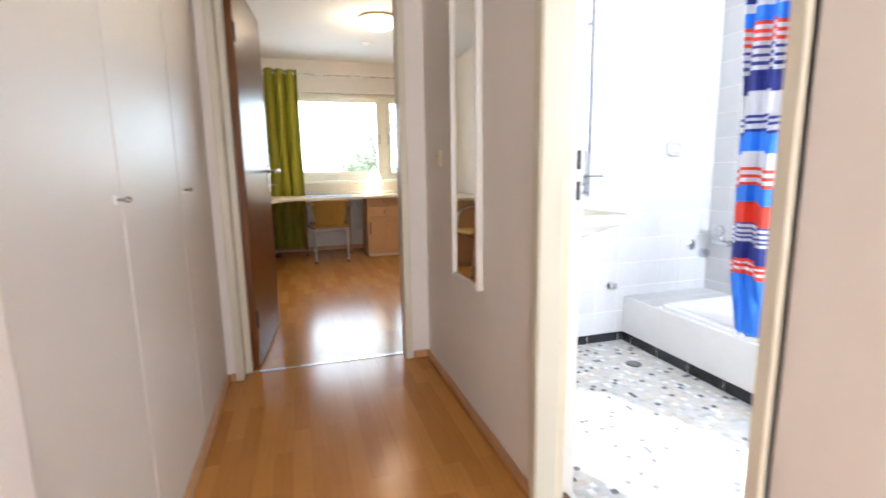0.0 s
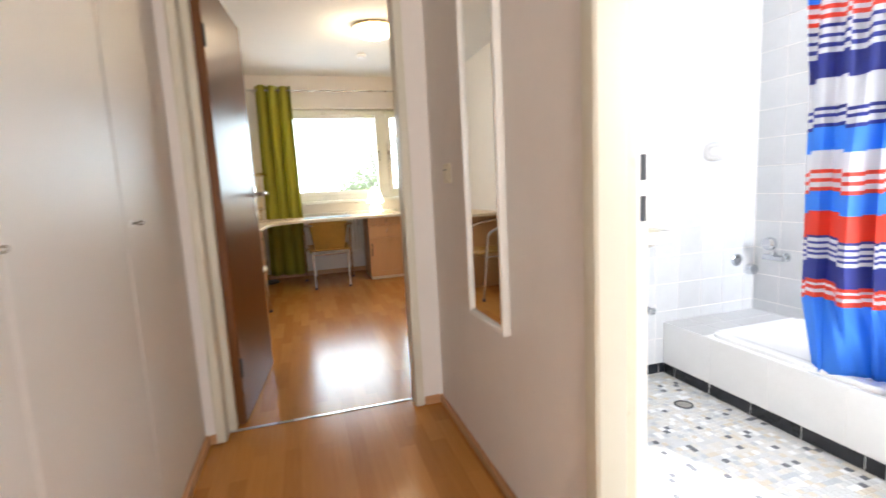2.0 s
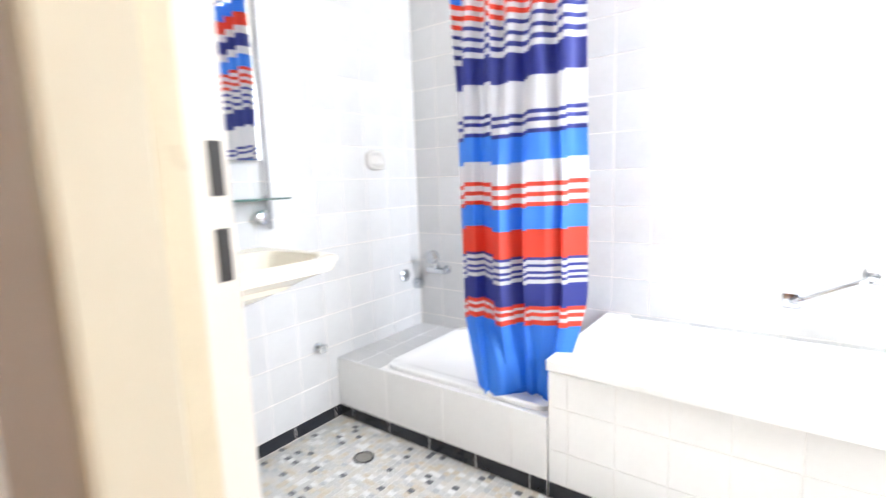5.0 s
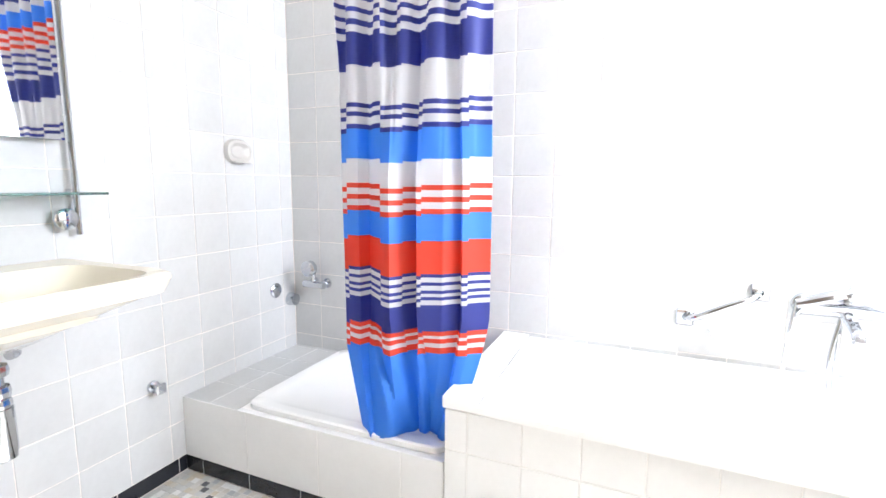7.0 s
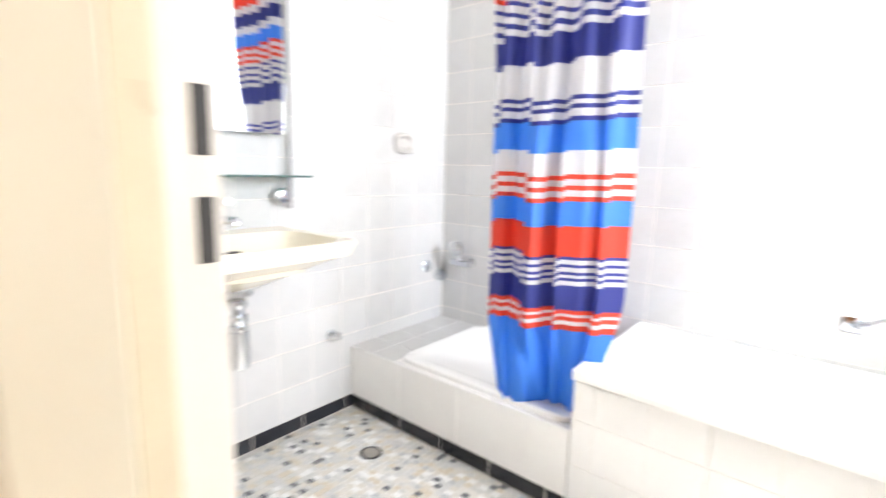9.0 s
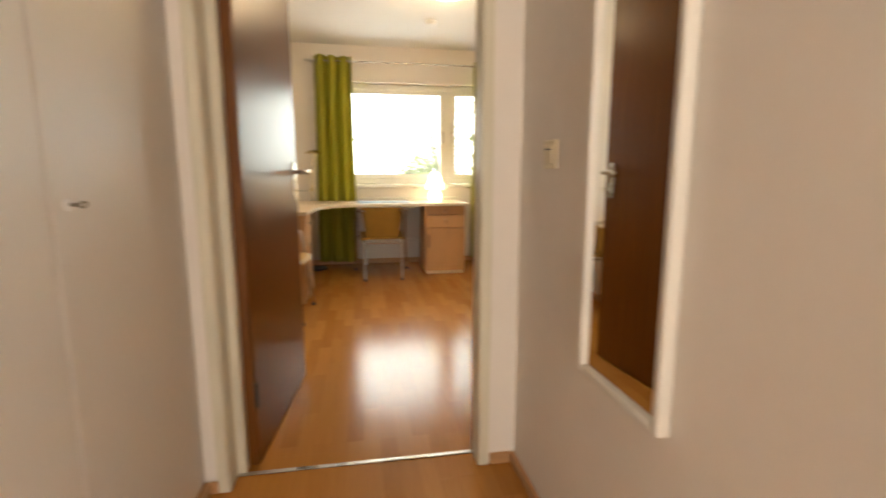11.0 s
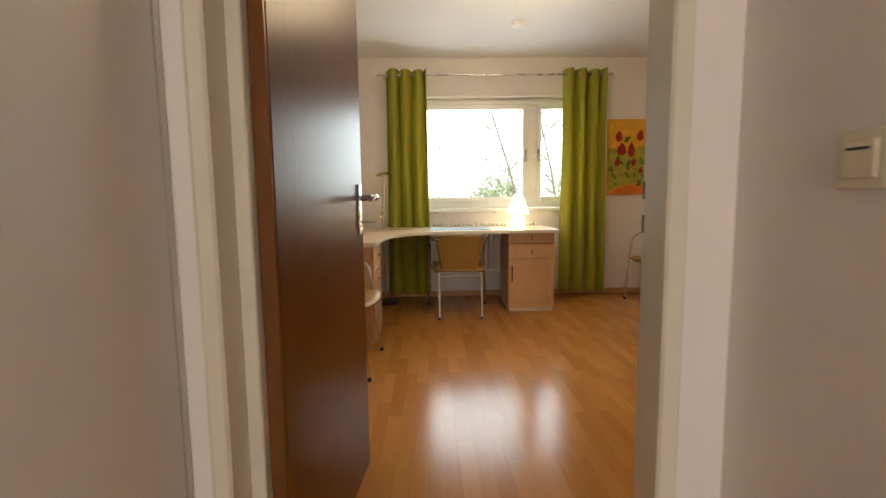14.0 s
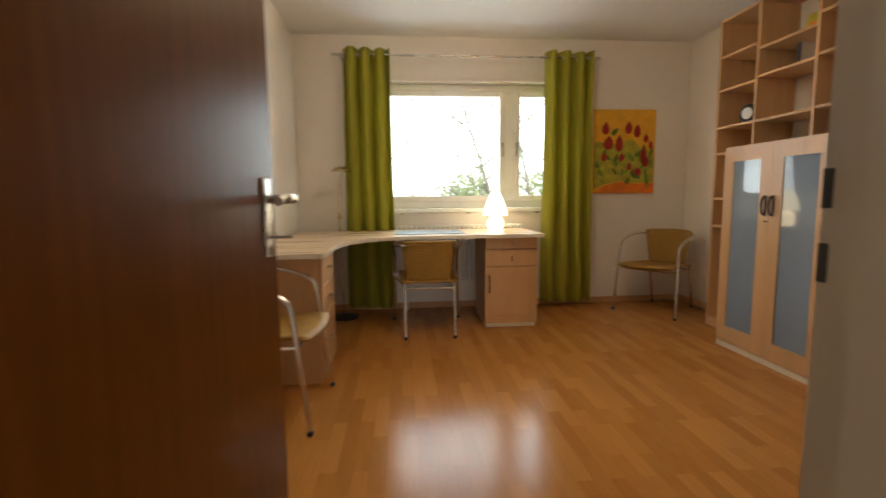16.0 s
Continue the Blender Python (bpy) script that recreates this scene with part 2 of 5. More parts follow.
def laminate():
    """Three-strip laminate: staves of several tones across each board, long grain, semi-gloss."""
    m = bpy.data.materials.new("three-strip laminate")
    m.use_nodes = True
    n, l = m.node_tree.nodes, m.node_tree.links
    b = n["Principled BSDF"]
    geo = n.new("ShaderNodeNewGeometry")
    rot = n.new("ShaderNodeMapping")
    rot.inputs["Rotation"].default_value = (0, 0, radians(90))
    l.new(geo.outputs["Position"], rot.inputs[0])
    br = n.new("ShaderNodeTexBrick")
    br.offset, br.offset_frequency, br.squash = 0.37, 2, 1.0
    br.inputs["Color1"].default_value = (0, 0, 0, 1)
    br.inputs["Color2"].default_value = (1, 1, 1, 1)
    br.inputs["Mortar"].default_value = (0.25, 0.25, 0.25, 1)
    br.inputs["Scale"].default_value = 1.0
    br.inputs["Mortar Size"].default_value = 0.0006
    br.inputs["Brick Width"].default_value, br.inputs["Row Height"].default_value = 0.41, 0.0645
    l.new(rot.outputs[0], br.inputs[0])
    grain_map = n.new("ShaderNodeMapping")
    grain_map.inputs["Scale"].default_value = (26, 1.6, 1)
    l.new(geo.outputs["Position"], grain_map.inputs[0])
    grain = n.new("ShaderNodeTexNoise")
    grain.inputs["Scale"].default_value, grain.inputs["Detail"].default_value = 3.0, 5
    l.new(grain_map.outputs[0], grain.inputs[0])
    ad = n.new("ShaderNodeMath")
    ad.operation = "MULTIPLY_ADD"
    l.new(grain.outputs["Fac"], ad.inputs[0])
    ad.inputs[1].default_value = 0.55
    sc = n.new("ShaderNodeMath")
    sc.operation = "MULTIPLY"
    sc.inputs[1].default_value = 0.60
    l.new(br.outputs["Color"], sc.inputs[0])
    l.new(sc.outputs[0], ad.inputs[2])
    ramp = n.new("ShaderNodeValToRGB")
    e = ramp.color_ramp.elements
    e[0].position, e[0].color = 0.05, (0.362, 0.140, 0.028, 1)
    e[1].position, e[1].color = 1.0, (0.535, 0.245, 0.062, 1)
    l.new(ad.outputs[0], ramp.inputs[0])
    l.new(ramp.outputs[0], b.inputs["Base Color"])
    wear = n.new("ShaderNodeTexNoise")
    wear.inputs["Scale"].default_value = 2.5
    l.new(geo.outputs["Position"], wear.inputs[0])
    rr = n.new("ShaderNodeMapRange")
    rr.inputs[3].default_value, rr.inputs[4].default_value = 0.16, 0.23
    l.new(wear.outputs["Fac"], rr.inputs[0])
    l.new(rr.outputs[0], b.inputs["Roughness"])
    b.inputs["Specular IOR Level"].default_value = 0.145
    return m


LAMINATE = laminate()


def mosaic(name, island):
    """Mosaic stones whose tone changes from stone to stone."""
    m = bpy.data.materials.new(name)
    m.use_nodes = True
    n, l = m.node_tree.nodes, m.node_tree.links
    b = n["Principled BSDF"]
    if island:
        g = n.new("ShaderNodeNewGeometry")
        value = g.outputs["Random Per Island"]
    else:
        g = n.new("ShaderNodeObjectInfo")
        value = g.outputs["Random"]
    ramp = n.new("ShaderNodeValToRGB")
    ramp.color_ramp.interpolation = "CONSTANT"
    tones = ((0.0, (0.15, 0.15, 0.16)), (0.05, (0.72, 0.72, 0.70)), (0.15, (0.52, 0.52, 0.50)), (0.34, (0.58, 0.55, 0.49)),
             (0.54, (0.54, 0.54, 0.53)), (0.70, (0.60, 0.58, 0.54)), (0.85, (0.56, 0.50, 0.40)), (0.945, (0.44, 0.45, 0.46)))
    e = ramp.color_ramp.elements
    e[0].position, e[0].color = tones[0][0], (*tones[0][1], 1)
    e[1].position, e[1].color = tones[1][0], (*tones[1][1], 1)
    for p, c in tones[2:]:
        k = e.new(p)
        k.color = (*c, 1)
    l.new(value, ramp.inputs[0])
    l.new(ramp.outputs[0], b.inputs["Base Color"])
    b.inputs["Roughness"].default_value = 0.22
    return m


MOSAIC, MOSAIC_JOINED = mosaic("mosaic stone", False), mosaic("mosaic stone field", True)


def stripes():
    """Shower curtain cloth: bands of blue, navy, red and white at set heights, a little uneven from fold to fold."""
    m = material("striped shower curtain cloth", (0.85, 0.85, 0.85), 0.55, var=0.02, translucent=0.6)
    n, l = m.node_tree.nodes, m.node_tree.links
    white, navy, blue, red = (0.85, 0.85, 0.87), (0.085, 0.105, 0.42), (0.12, 0.40, 0.93), (0.88, 0.13, 0.08)
    bands = [(0.0, blue), (0.530, red), (0.552, white), (0.566, red), (0.578, white), (0.590, red), (0.604, navy), (0.682, white),
             (0.697, navy), (0.705, white), (0.717, navy), (0.726, white), (0.738, navy), (0.747, white), (0.760, navy), (0.769, red),
             (0.867, blue), (0.940, red), (0.954, white), (0.973, red), (0.985, white), (1.005, red), (1.018, white), (1.092, blue),
             (1.172, navy), (1.190, white)]
    upper = [(1.190, white), (1.210, navy), (1.222, white), (1.235, navy), (1.247, white), (1.351, navy), (1.437, white), (1.458, navy),
             (1.472, white), (1.492, navy), (1.505, white), (1.525, navy), (1.538, white), (1.556, red), (1.572, white), (1.590, red),
             (1.605, white), (1.622, red), (1.640, blue), (1.70, white), (1.74, navy), (1.80, white), (1.84, red), (1.90, blue)]
    tc = n.new("ShaderNodeTexCoord")
    sep = n.new("ShaderNodeSeparateXYZ")
    l.new(tc.outputs["Object"], sep.inputs[0])
    snap = n.new("ShaderNodeMath")
    snap.operation = "SNAP"
    snap.inputs[1].default_value = 0.062
    l.new(sep.outputs["Y"], snap.inputs[0])
    nz = n.new("ShaderNodeTexWhiteNoise")
    nz.noise_dimensions = "1D"
    l.new(snap.outputs[0], nz.inputs["W"])
    off = n.new("ShaderNodeMath")
    off.operation = "MULTIPLY_ADD"
    l.new(nz.outputs["Value"], off.inputs[0])
    off.inputs[1].default_value = 0.022
    l.new(sep.outputs["Z"], off.inputs[2])
    outs = []
    for rows, lo, hi in ((bands, 0.0, 1.2), (upper, 1.19, 1.99)):
        mr = n.new("ShaderNodeMapRange")
        mr.inputs[1].default_value, mr.inputs[2].default_value = lo + 0.022, hi + 0.022
        l.new(off.outputs[0], mr.inputs[0])
        ramp = n.new("ShaderNodeValToRGB")
        ramp.color_ramp.interpolation = "CONSTANT"
        e = ramp.color_ramp.elements
        for i, (z, c) in enumerate(rows):
            p = max(0.0, (z - lo) / (hi - lo))
            k = e[i] if i < 2 else e.new(p)
            k.position, k.color = p, (*c, 1)
        l.new(mr.outputs[0], ramp.inputs[0])
        outs.append(ramp.outputs[0])
    gt = n.new("ShaderNodeMath")
    gt.operation = "GREATER_THAN"
    gt.inputs[1].default_value = 1.19 + 0.022
    l.new(off.outputs[0], gt.inputs[0])
    mixc = n.new("ShaderNodeMix")
    mixc.data_type = "RGBA"
    l.new(gt.outputs[0], mixc.inputs[0])
    l.new(outs[0], mixc.inputs[6])
    l.new(outs[1], mixc.inputs[7])
    for node in n:
        if node.type in ("BSDF_PRINCIPLED", "BSDF_TRANSLUCENT"):
            l.new(mixc.outputs[2], node.inputs[0])
    return m


STRIPES = stripes()


def glow_sky():
    m = bpy.data.materials.new("bright overcast sky")
    m.use_nodes = True
    b = m.node_tree.nodes["Principled BSDF"]
    b.inputs["Base Color"].default_value = (0.8, 0.85, 0.9, 1)
    b.inputs["Emission Color"].default_value = (0.93, 0.97, 1.0, 1)
    b.inputs["Emission Strength"].default_value = 0.62
    return m


SKYWHITE = glow_sky()


# ---- geometry helpers ----
def box(bm, x0, x1, y0, y1, z0, z1, bevel=0.0, seg=1):
    vs = [bm.verts.new((x, y, z)) for x in (x0, x1) for y in (y0, y1) for z in (z0, z1)]
    a, b, c, d, e, f, g, h = vs
    faces = [bm.faces.new(q) for q in ((a, b, d, c), (e, g, h, f), (a, e, f, b), (c, d, h, g), (a, c, g, e), (b, f, h, d))]
    if bevel:
        edges = list({ed for fc in faces for ed in fc.edges})
        bmesh.ops.bevel(bm, geom=edges, offset=bevel, segments=seg, affect="EDGES", profile=0.5)
    return bm


def mesh_of(name, bm, mat, smooth=False):
    bmesh.ops.recalc_face_normals(bm, faces=bm.faces)
    me = bpy.data.meshes.new(name)
    bm.to_mesh(me)
    bm.free()
    me.materials.append(mat)
    if smooth:
        me.shade_smooth()
        me.set_sharp_from_angle(angle=radians(35))
    return me


def part(name, bm, mat, parent=None, label="", smooth=False):
    ob = new(name, mesh_of(name, bm, mat, smooth))
    ob.parent = parent
    return tagged(ob, label)


def structure(name, bm, mat, label="", category=""):
    return tagged(part(name, bm, mat), label, category, kind="structure")


def boxes(*rows, bevel=0.0):
    bm = bmesh.new()
    for r in rows:
        box(bm, *r, bevel=bevel)
    return bm


def grid_wall(xs, ys, zs, holes, along="x"):
    """A wall of cells between the breaks, with the cells in holes (index pairs) left out, as one closed skin."""
    bm, made = bmesh.new(), {}
    n, k = len(xs) - 1, len(zs) - 1
    solid_cells = {(i, j) for i in range(n) for j in range(k)} - set(holes)

    def v(i, s, j):
        if (i, s, j) not in made:
            made[i, s, j] = bm.verts.new((xs[i], ys[s], zs[j]) if along == "x" else (ys[s], xs[i], zs[j]))
        return made[i, s, j]
    for i, j in solid_cells:
        for s in (0, 1):
            bm.faces.new((v(i, s, j), v(i + 1, s, j), v(i + 1, s, j + 1), v(i, s, j + 1)))
        for di, dj, a, b in ((-1, 0, (i, j), (i, j + 1)), (1, 0, (i + 1, j), (i + 1, j + 1)), (0, -1, (i, j), (i + 1, j)), (0, 1, (i, j + 1), (i + 1, j + 1))):
            if (i + di, j + dj) not in solid_cells:
                bm.faces.new((v(a[0], 0, a[1]), v(b[0], 0, b[1]), v(b[0], 1, b[1]), v(a[0], 1, a[1])))
    return bm


def thing(name, label, category, m=Matrix.Identity(4), group=""):
    ob = new(name)
    ob.empty_display_size = 0.1
    ob.matrix_world = m
    return tagged(ob, label, category, group)


# ---- plan ----
HX0, HX1 = 0.192, 1.254            # hall, closet face to right wall
HY0 = -1.6
WY0, WY1 = 3.205, 3.32           # wall between hall and bedroom
DX0, DX1, DH = 0.230, 1.156, 2.04  # bedroom door opening
BX0, BX1, BY0, BY1 = 1.402, 3.12, 0.30, 3.12   # bathroom
BD0, BD1 = 1.205, 1.96            # bathroom door opening
BZ = -0.03
RX0, RX1, RY1 = -0.20, 3.52, 7.34  # bedroom
H = 2.50
WX0, WX1, WZ0, WZ1 = 0.42, 2.42, 0.93, 2.11    # bedroom window opening

# walls
structure("wall_hall_right", grid_wall((HY0, BD0, BD1, WY0), (HX1, BX0), (-0.05, DH, H), [(1, 0)], "y"),
          WALL, "smooth white painted hall wall with a bathroom doorway", "wall")
structure("wall_bedroom_south", grid_wall((RX0 - 0.12, DX0, DX1, RX1 + 0.12), (WY0, WY1), (-0.05, DH, H), [(1, 0)]),
          WALL, "white painted wall around the bedroom doorway", "wall")
structure("wall_hall_left", boxes((-0.62, -0.5, HY0, WY0, -0.05, H)), WALL, "white painted wall behind the built-in closet", "wall")
structure("wall_hall_left_near", boxes((-0.5, HX0 + 0.004, HY0, 1.505, -0.05, H)), WALL, "white painted hall wall before the closet", "wall")
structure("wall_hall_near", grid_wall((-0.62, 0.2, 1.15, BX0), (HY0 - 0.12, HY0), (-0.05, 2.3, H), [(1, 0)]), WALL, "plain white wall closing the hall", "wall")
structure("wall_bath_near", grid_wall((BX0, 1.92, 3.10, BX1 + 0.2), (BY0 - 0.25, BY0), (-0.08, 0.95, 2.2, H), [(1, 1)]),
          WALL, "white wall with the bathroom window opening", "wall")
# unseen block, added to keep the window light off the door reveal
structure("wall_bath_door", boxes((BX0 + 0.003, 1.90, BY0, 1.20, -0.08, H)), WALL, "unseen plain white block shading the bathroom doorway from the window", "wall")
structure("wall_bath_far", boxes((BX0, BX1 + 0.2, BY1 + 0.0018, WY0 - 0.004, -0.08, H)), WALL, "tiled bathroom wall behind the basin", "wall")
structure("wall_bath_right", boxes((BX1 + 0.0018, BX1 + 0.2, BY0, BY1 + 0.0018, -0.08, H)), WALL, "tiled bathroom wall beside the tub", "wall")
structure("wall_bedroom_left", boxes((RX0 - 0.12, RX0, WY1, RY1, -0.05, H)), WALL, "white painted bedroom wall", "wall")
structure("wall_bedroom_right", boxes((RX1, RX1 + 0.12, WY1, RY1, -0.05, H)), WALL, "white painted bedroom wall behind the shelves", "wall")
structure("wall_bedroom_north", grid_wall((RX0 - 0.12, WX0, WX1, RX1 + 0.12), (RY1, RY1 + 0.28), (-0.05, WZ0, WZ1, H), [(1, 1)]),
          WALL, "white painted window wall of the bedroom", "wall")
structure("ceiling", boxes((-0.62, BX0, HY0 - 0.12, BY0 - 0.25, H, H + 0.12), (-0.62, RX1 + 0.12, BY0 - 0.25, RY1 + 0.28, H, H + 0.12)), CEIL, "flat white painted ceiling", "ceiling")
floor = structure("floor", boxes((-0.62, HX1 + 0.12, HY0 - 0.6, WY1, -0.12, -0.008), (RX0 - 0.1, RX1 + 0.1, WY1, RY1 + 0.1, -0.12, -0.008)),
                  LAMINATE_BACK, "honey-brown three-strip laminate floor", "floor")
bath_floor = structure("floor_bathroom", boxes((HX1 + 0.12, BX1, BY0, BY1, BZ - 0.1, BZ - 0.003)), LAMINATE_BACK,
                       "grey and beige mosaic tile floor with black accents", "floor")


# ---- shapes ----
def smooth_path(points, steps=6):
    """A rounded line through the points."""
    p = [Vector(q) for q in points]
    p = [p[0] * 2 - p[1]] + p + [p[-1] * 2 - p[-2]]
    out = []
    for i in range(1, len(p) - 2):
        a, b, c, d = p[i - 1:i + 3]
        for k in range(steps):
            t = k / steps
            out.append(0.5 * ((2 * b) + (c - a) * t + (2 * a - 5 * b + 4 * c - d) * t * t + (3 * b - a - 3 * c + d) * t ** 3))
    out.append(p[-2])
    return out


def tube(bm, points, r, sides=8, steps=6, smooth=True, r_end=None):
    line = smooth_path(points, steps) if smooth and len(points) > 2 else [Vector(q) for q in points]
    rings, side = [], None
    for i, q in enumerate(line):
        d = (line[min(i + 1, len(line) - 1)] - line[max(i - 1, 0)]).normalized()
        if side is None:
            side = d.orthogonal().normalized()
        side = (side - d * side.dot(d)).normalized()
        up = d.cross(side)
        rad = r if r_end is None else r + (r_end - r) * i / (len(line) - 1)
        rings.append([bm.verts.new(q + (side * math.cos(a) + up * math.sin(a)) * rad)
                      for a in (2 * math.pi * k / sides for k in range(sides))])
    for a, b in zip(rings, rings[1:]):
        for k in range(sides):
            bm.faces.new((a[k], a[(k + 1) % sides], b[(k + 1) % sides], b[k]))
    bm.faces.new(rings[0][::-1])
    bm.faces.new(rings[-1])
    return bm


def lathe(bm, profile, centre=(0, 0, 0), sides=24, axis="z"):
    """A turned shape from (radius, height) pairs round an axis."""
    c = Vector(centre)

    def place(r, h, a):
        u, v = r * math.cos(a), r * math.sin(a)
        return c + Vector({"z": (u, v, h), "y": (u, h, v), "x": (h, u, v)}[axis])
    rings = [[bm.verts.new(place(max(r, 1e-4), h, 2 * math.pi * k / sides)) for k in range(sides)] for r, h in profile]
    for a, b in zip(rings, rings[1:]):
        for k in range(sides):
            bm.faces.new((a[k], a[(k + 1) % sides], b[(k + 1) % sides], b[k]))
    bm.faces.new(rings[0][::-1])
    bm.faces.new(rings[-1])
    return bm


def loops(bm, rings, cap_first=False, cap_last=False):
    """Skin between closed rings of equal count."""
    vs = [[bm.verts.new(q) for q in ring] for ring in rings]
    n = len(vs[0])
    for a, b in zip(vs, vs[1:]):
        for k in range(n):
            bm.faces.new((a[k], a[(k + 1) % n], b[(k + 1) % n], b[k]))
    if cap_first:
        bm.faces.new(vs[0][::-1])
    if cap_last:
        bm.faces.new(vs[-1])
    return bm


def oval(cx, cy, rx, ry, z, power=2.6, n=40):
    out = []
    for k in range(n):
        a = 2 * math.pi * k / n
        c, s = math.cos(a), math.sin(a)
        out.append((cx + rx * math.copysign(abs(c) ** (2 / power), c), cy + ry * math.copysign(abs(s) ** (2 / power), s), z))
    return out


def prism(bm, outline, z0, z1):
    return loops(bm, [[(x, y, z0) for x, y in outline], [(x, y, z1) for x, y in outline]], True, True)


def sheet(bm, nu, nv, f, thick=0.0):
    """A cloth of nu by nv cells; f(u, v) gives the place. With a thickness it is doubled along y."""
    front = [[bm.verts.new(f(i / nu, j / nv)) for j in range(nv + 1)] for i in range(nu + 1)]
    for i in range(nu):
        for j in range(nv):
            bm.faces.new((front[i][j], front[i + 1][j], front[i + 1][j + 1], front[i][j + 1]))
    return bm


def solid(ob, thick):
    mod = ob.modifiers.new("thickness", "SOLIDIFY")
    mod.thickness, mod.offset = thick, 0
    return ob


# ---- hall: closet, casings, doors, mirror ----
def closet_door(y0, y1, key_y, key_z=0.0):
    door = thing("closet_door", "tall plain white lacquered closet door" + (" with a key in its lock" if key_y else " with no key"), "closet door", group="hall closet doors")
    part("panel", boxes((HX0 - 0.019, HX0, y0 + 0.0025, y1 - 0.0025, 0.045, H - 0.03), bevel=0.004), CLOSET, door)
    if key_y is not None:
        part("escutcheon", lathe(bmesh.new(), [(0.012, 0), (0.012, 0.002), (0.008, 0.005)], (HX0, key_y, key_z), 16, "x"), WHITEPLASTIC, door, "round white key escutcheon")
        bm = tube(bmesh.new(), [(HX0 + 0.003, key_y, key_z), (HX0 + 0.020, key_y, key_z)], 0.0036, 8)
        k = [(HX0 + 0.020 + 0.006 * (1 - math.cos(a)), key_y + 0.004 * math.sin(a), key_z + 0.005 * math.sin(a)) for a in (i * math.pi / 6 for i in range(13))]
        tube(bm, k, 0.0026, 6, 1)
        part("key", bm, KEYSTEEL, door, "small steel key with an oval bow", True)
    return door


closet = tagged(part("closet_carcass", boxes((-0.5, HX0 - 0.022, 1.507, WY0 - 0.002, 0.001, H - 0.005)), CLOSET),
                "white built-in hall closet carcass behind tall doors", "closet")
closet_door(1.508, 2.018, 1.978, 0.985)
closet_door(2.018, 2.592, None)
closet_door(2.592, 3.180, 2.642, 0.988)
tagged(part("closet_filler", boxes((HX0 - 0.019, HX0 - 0.001, 3.182, WY0 - 0.002, 0.045, H - 0.03), bevel=0.002), CLOSET), "narrow white closet filler panel beside the door casing", "panel")

for name, row in (("baseboard_hall_left", (HX0 - 0.02, HX0 + 0.014, 1.0, WY0 - 0.002, 0.0, 0.042)),
                  ("baseboard_hall_right", (HX1 - 0.016, HX1, 1.942, WY0 - 0.002, 0.0, 0.042)),
                  ("baseboard_hall_right_near", (HX1 - 0.016, HX1, HY0, 1.203, 0.0, 0.042)),
                  ("baseboard_end_right", (1.160, HX1 - 0.016, WY0 - 0.016, WY0, 0.0, 0.042)),
                  ("baseboard_end_left", (HX0 + 0.014, 0.232, WY0 - 0.016, WY0, 0.0, 0.042)),
                  ("baseboard_bedroom_north", (RX0, RX1, RY1 - 0.016, RY1, 0.0, 0.058)),
                  ("baseboard_bedroom_right", (RX1 - 0.016, RX1, WY1, RY1 - 0.016, 0.0, 0.058)),
                  ("baseboard_bedroom_left", (RX0, RX0 + 0.016, WY1, RY1 - 0.016, 0.0, 0.058)),
                  ("baseboard_bedroom_south", (1.18, RX1 - 0.016, WY1, WY1 + 0.016, 0.0, 0.058))):
    structure(name, boxes(row, bevel=0.005), BEECH, "beech-brown laminate skirting board", "baseboard")

# cream steel frame of the bedroom door
frame1 = tagged(new("door_1"), "open doorway with a cream lacquered steel frame", "door frame", kind="structure")
for x0, x1, xi in ((0.234, 0.268, 0.270), (1.117, 1.155, 1.115)):
    part("casing", boxes((x0, x1, WY0 - 0.014, WY0 + 0.004, 0.0, DH + 0.05), bevel=0.004), CREAM, frame1)
    a, b = sorted((xi, DX0 if x0 < 0.5 else DX1))
    part("reveal", boxes((a, b, WY0 - 0.010, WY1 - 0.03, 0.0, DH - 0.004), bevel=0.002), CREAM, frame1)
    a, b = (1.143, DX1) if x0 > 0.5 else (DX0, 0.300)
    part("rebate", boxes((a, b, WY1 - 0.031, WY1 + (0.040 if x0 > 0.5 else 0.012), 0.0, DH - 0.004), bevel=0.003), CREAM, frame1)
part("head_casing", boxes((0.234, 1.155, WY0 - 0.022, WY0 + 0.004, DH - 0.006, DH + 0.052), bevel=0.004), CASING, frame1)
for z0 in (0.992, 1.067):
    part("strike_plate", boxes((1.1415, 1.145, WY1 + 0.026, WY1 + 0.038, z0 - 0.020, z0 + 0.020), bevel=0.001), DARKSTEEL, frame1, "dark steel strike plate")
part("threshold", boxes((0.272, 1.113, WY0 + 0.070, WY0 + 0.088, 0.0, 0.004), bevel=0.0015), STEEL, frame1, "thin metal threshold strip")

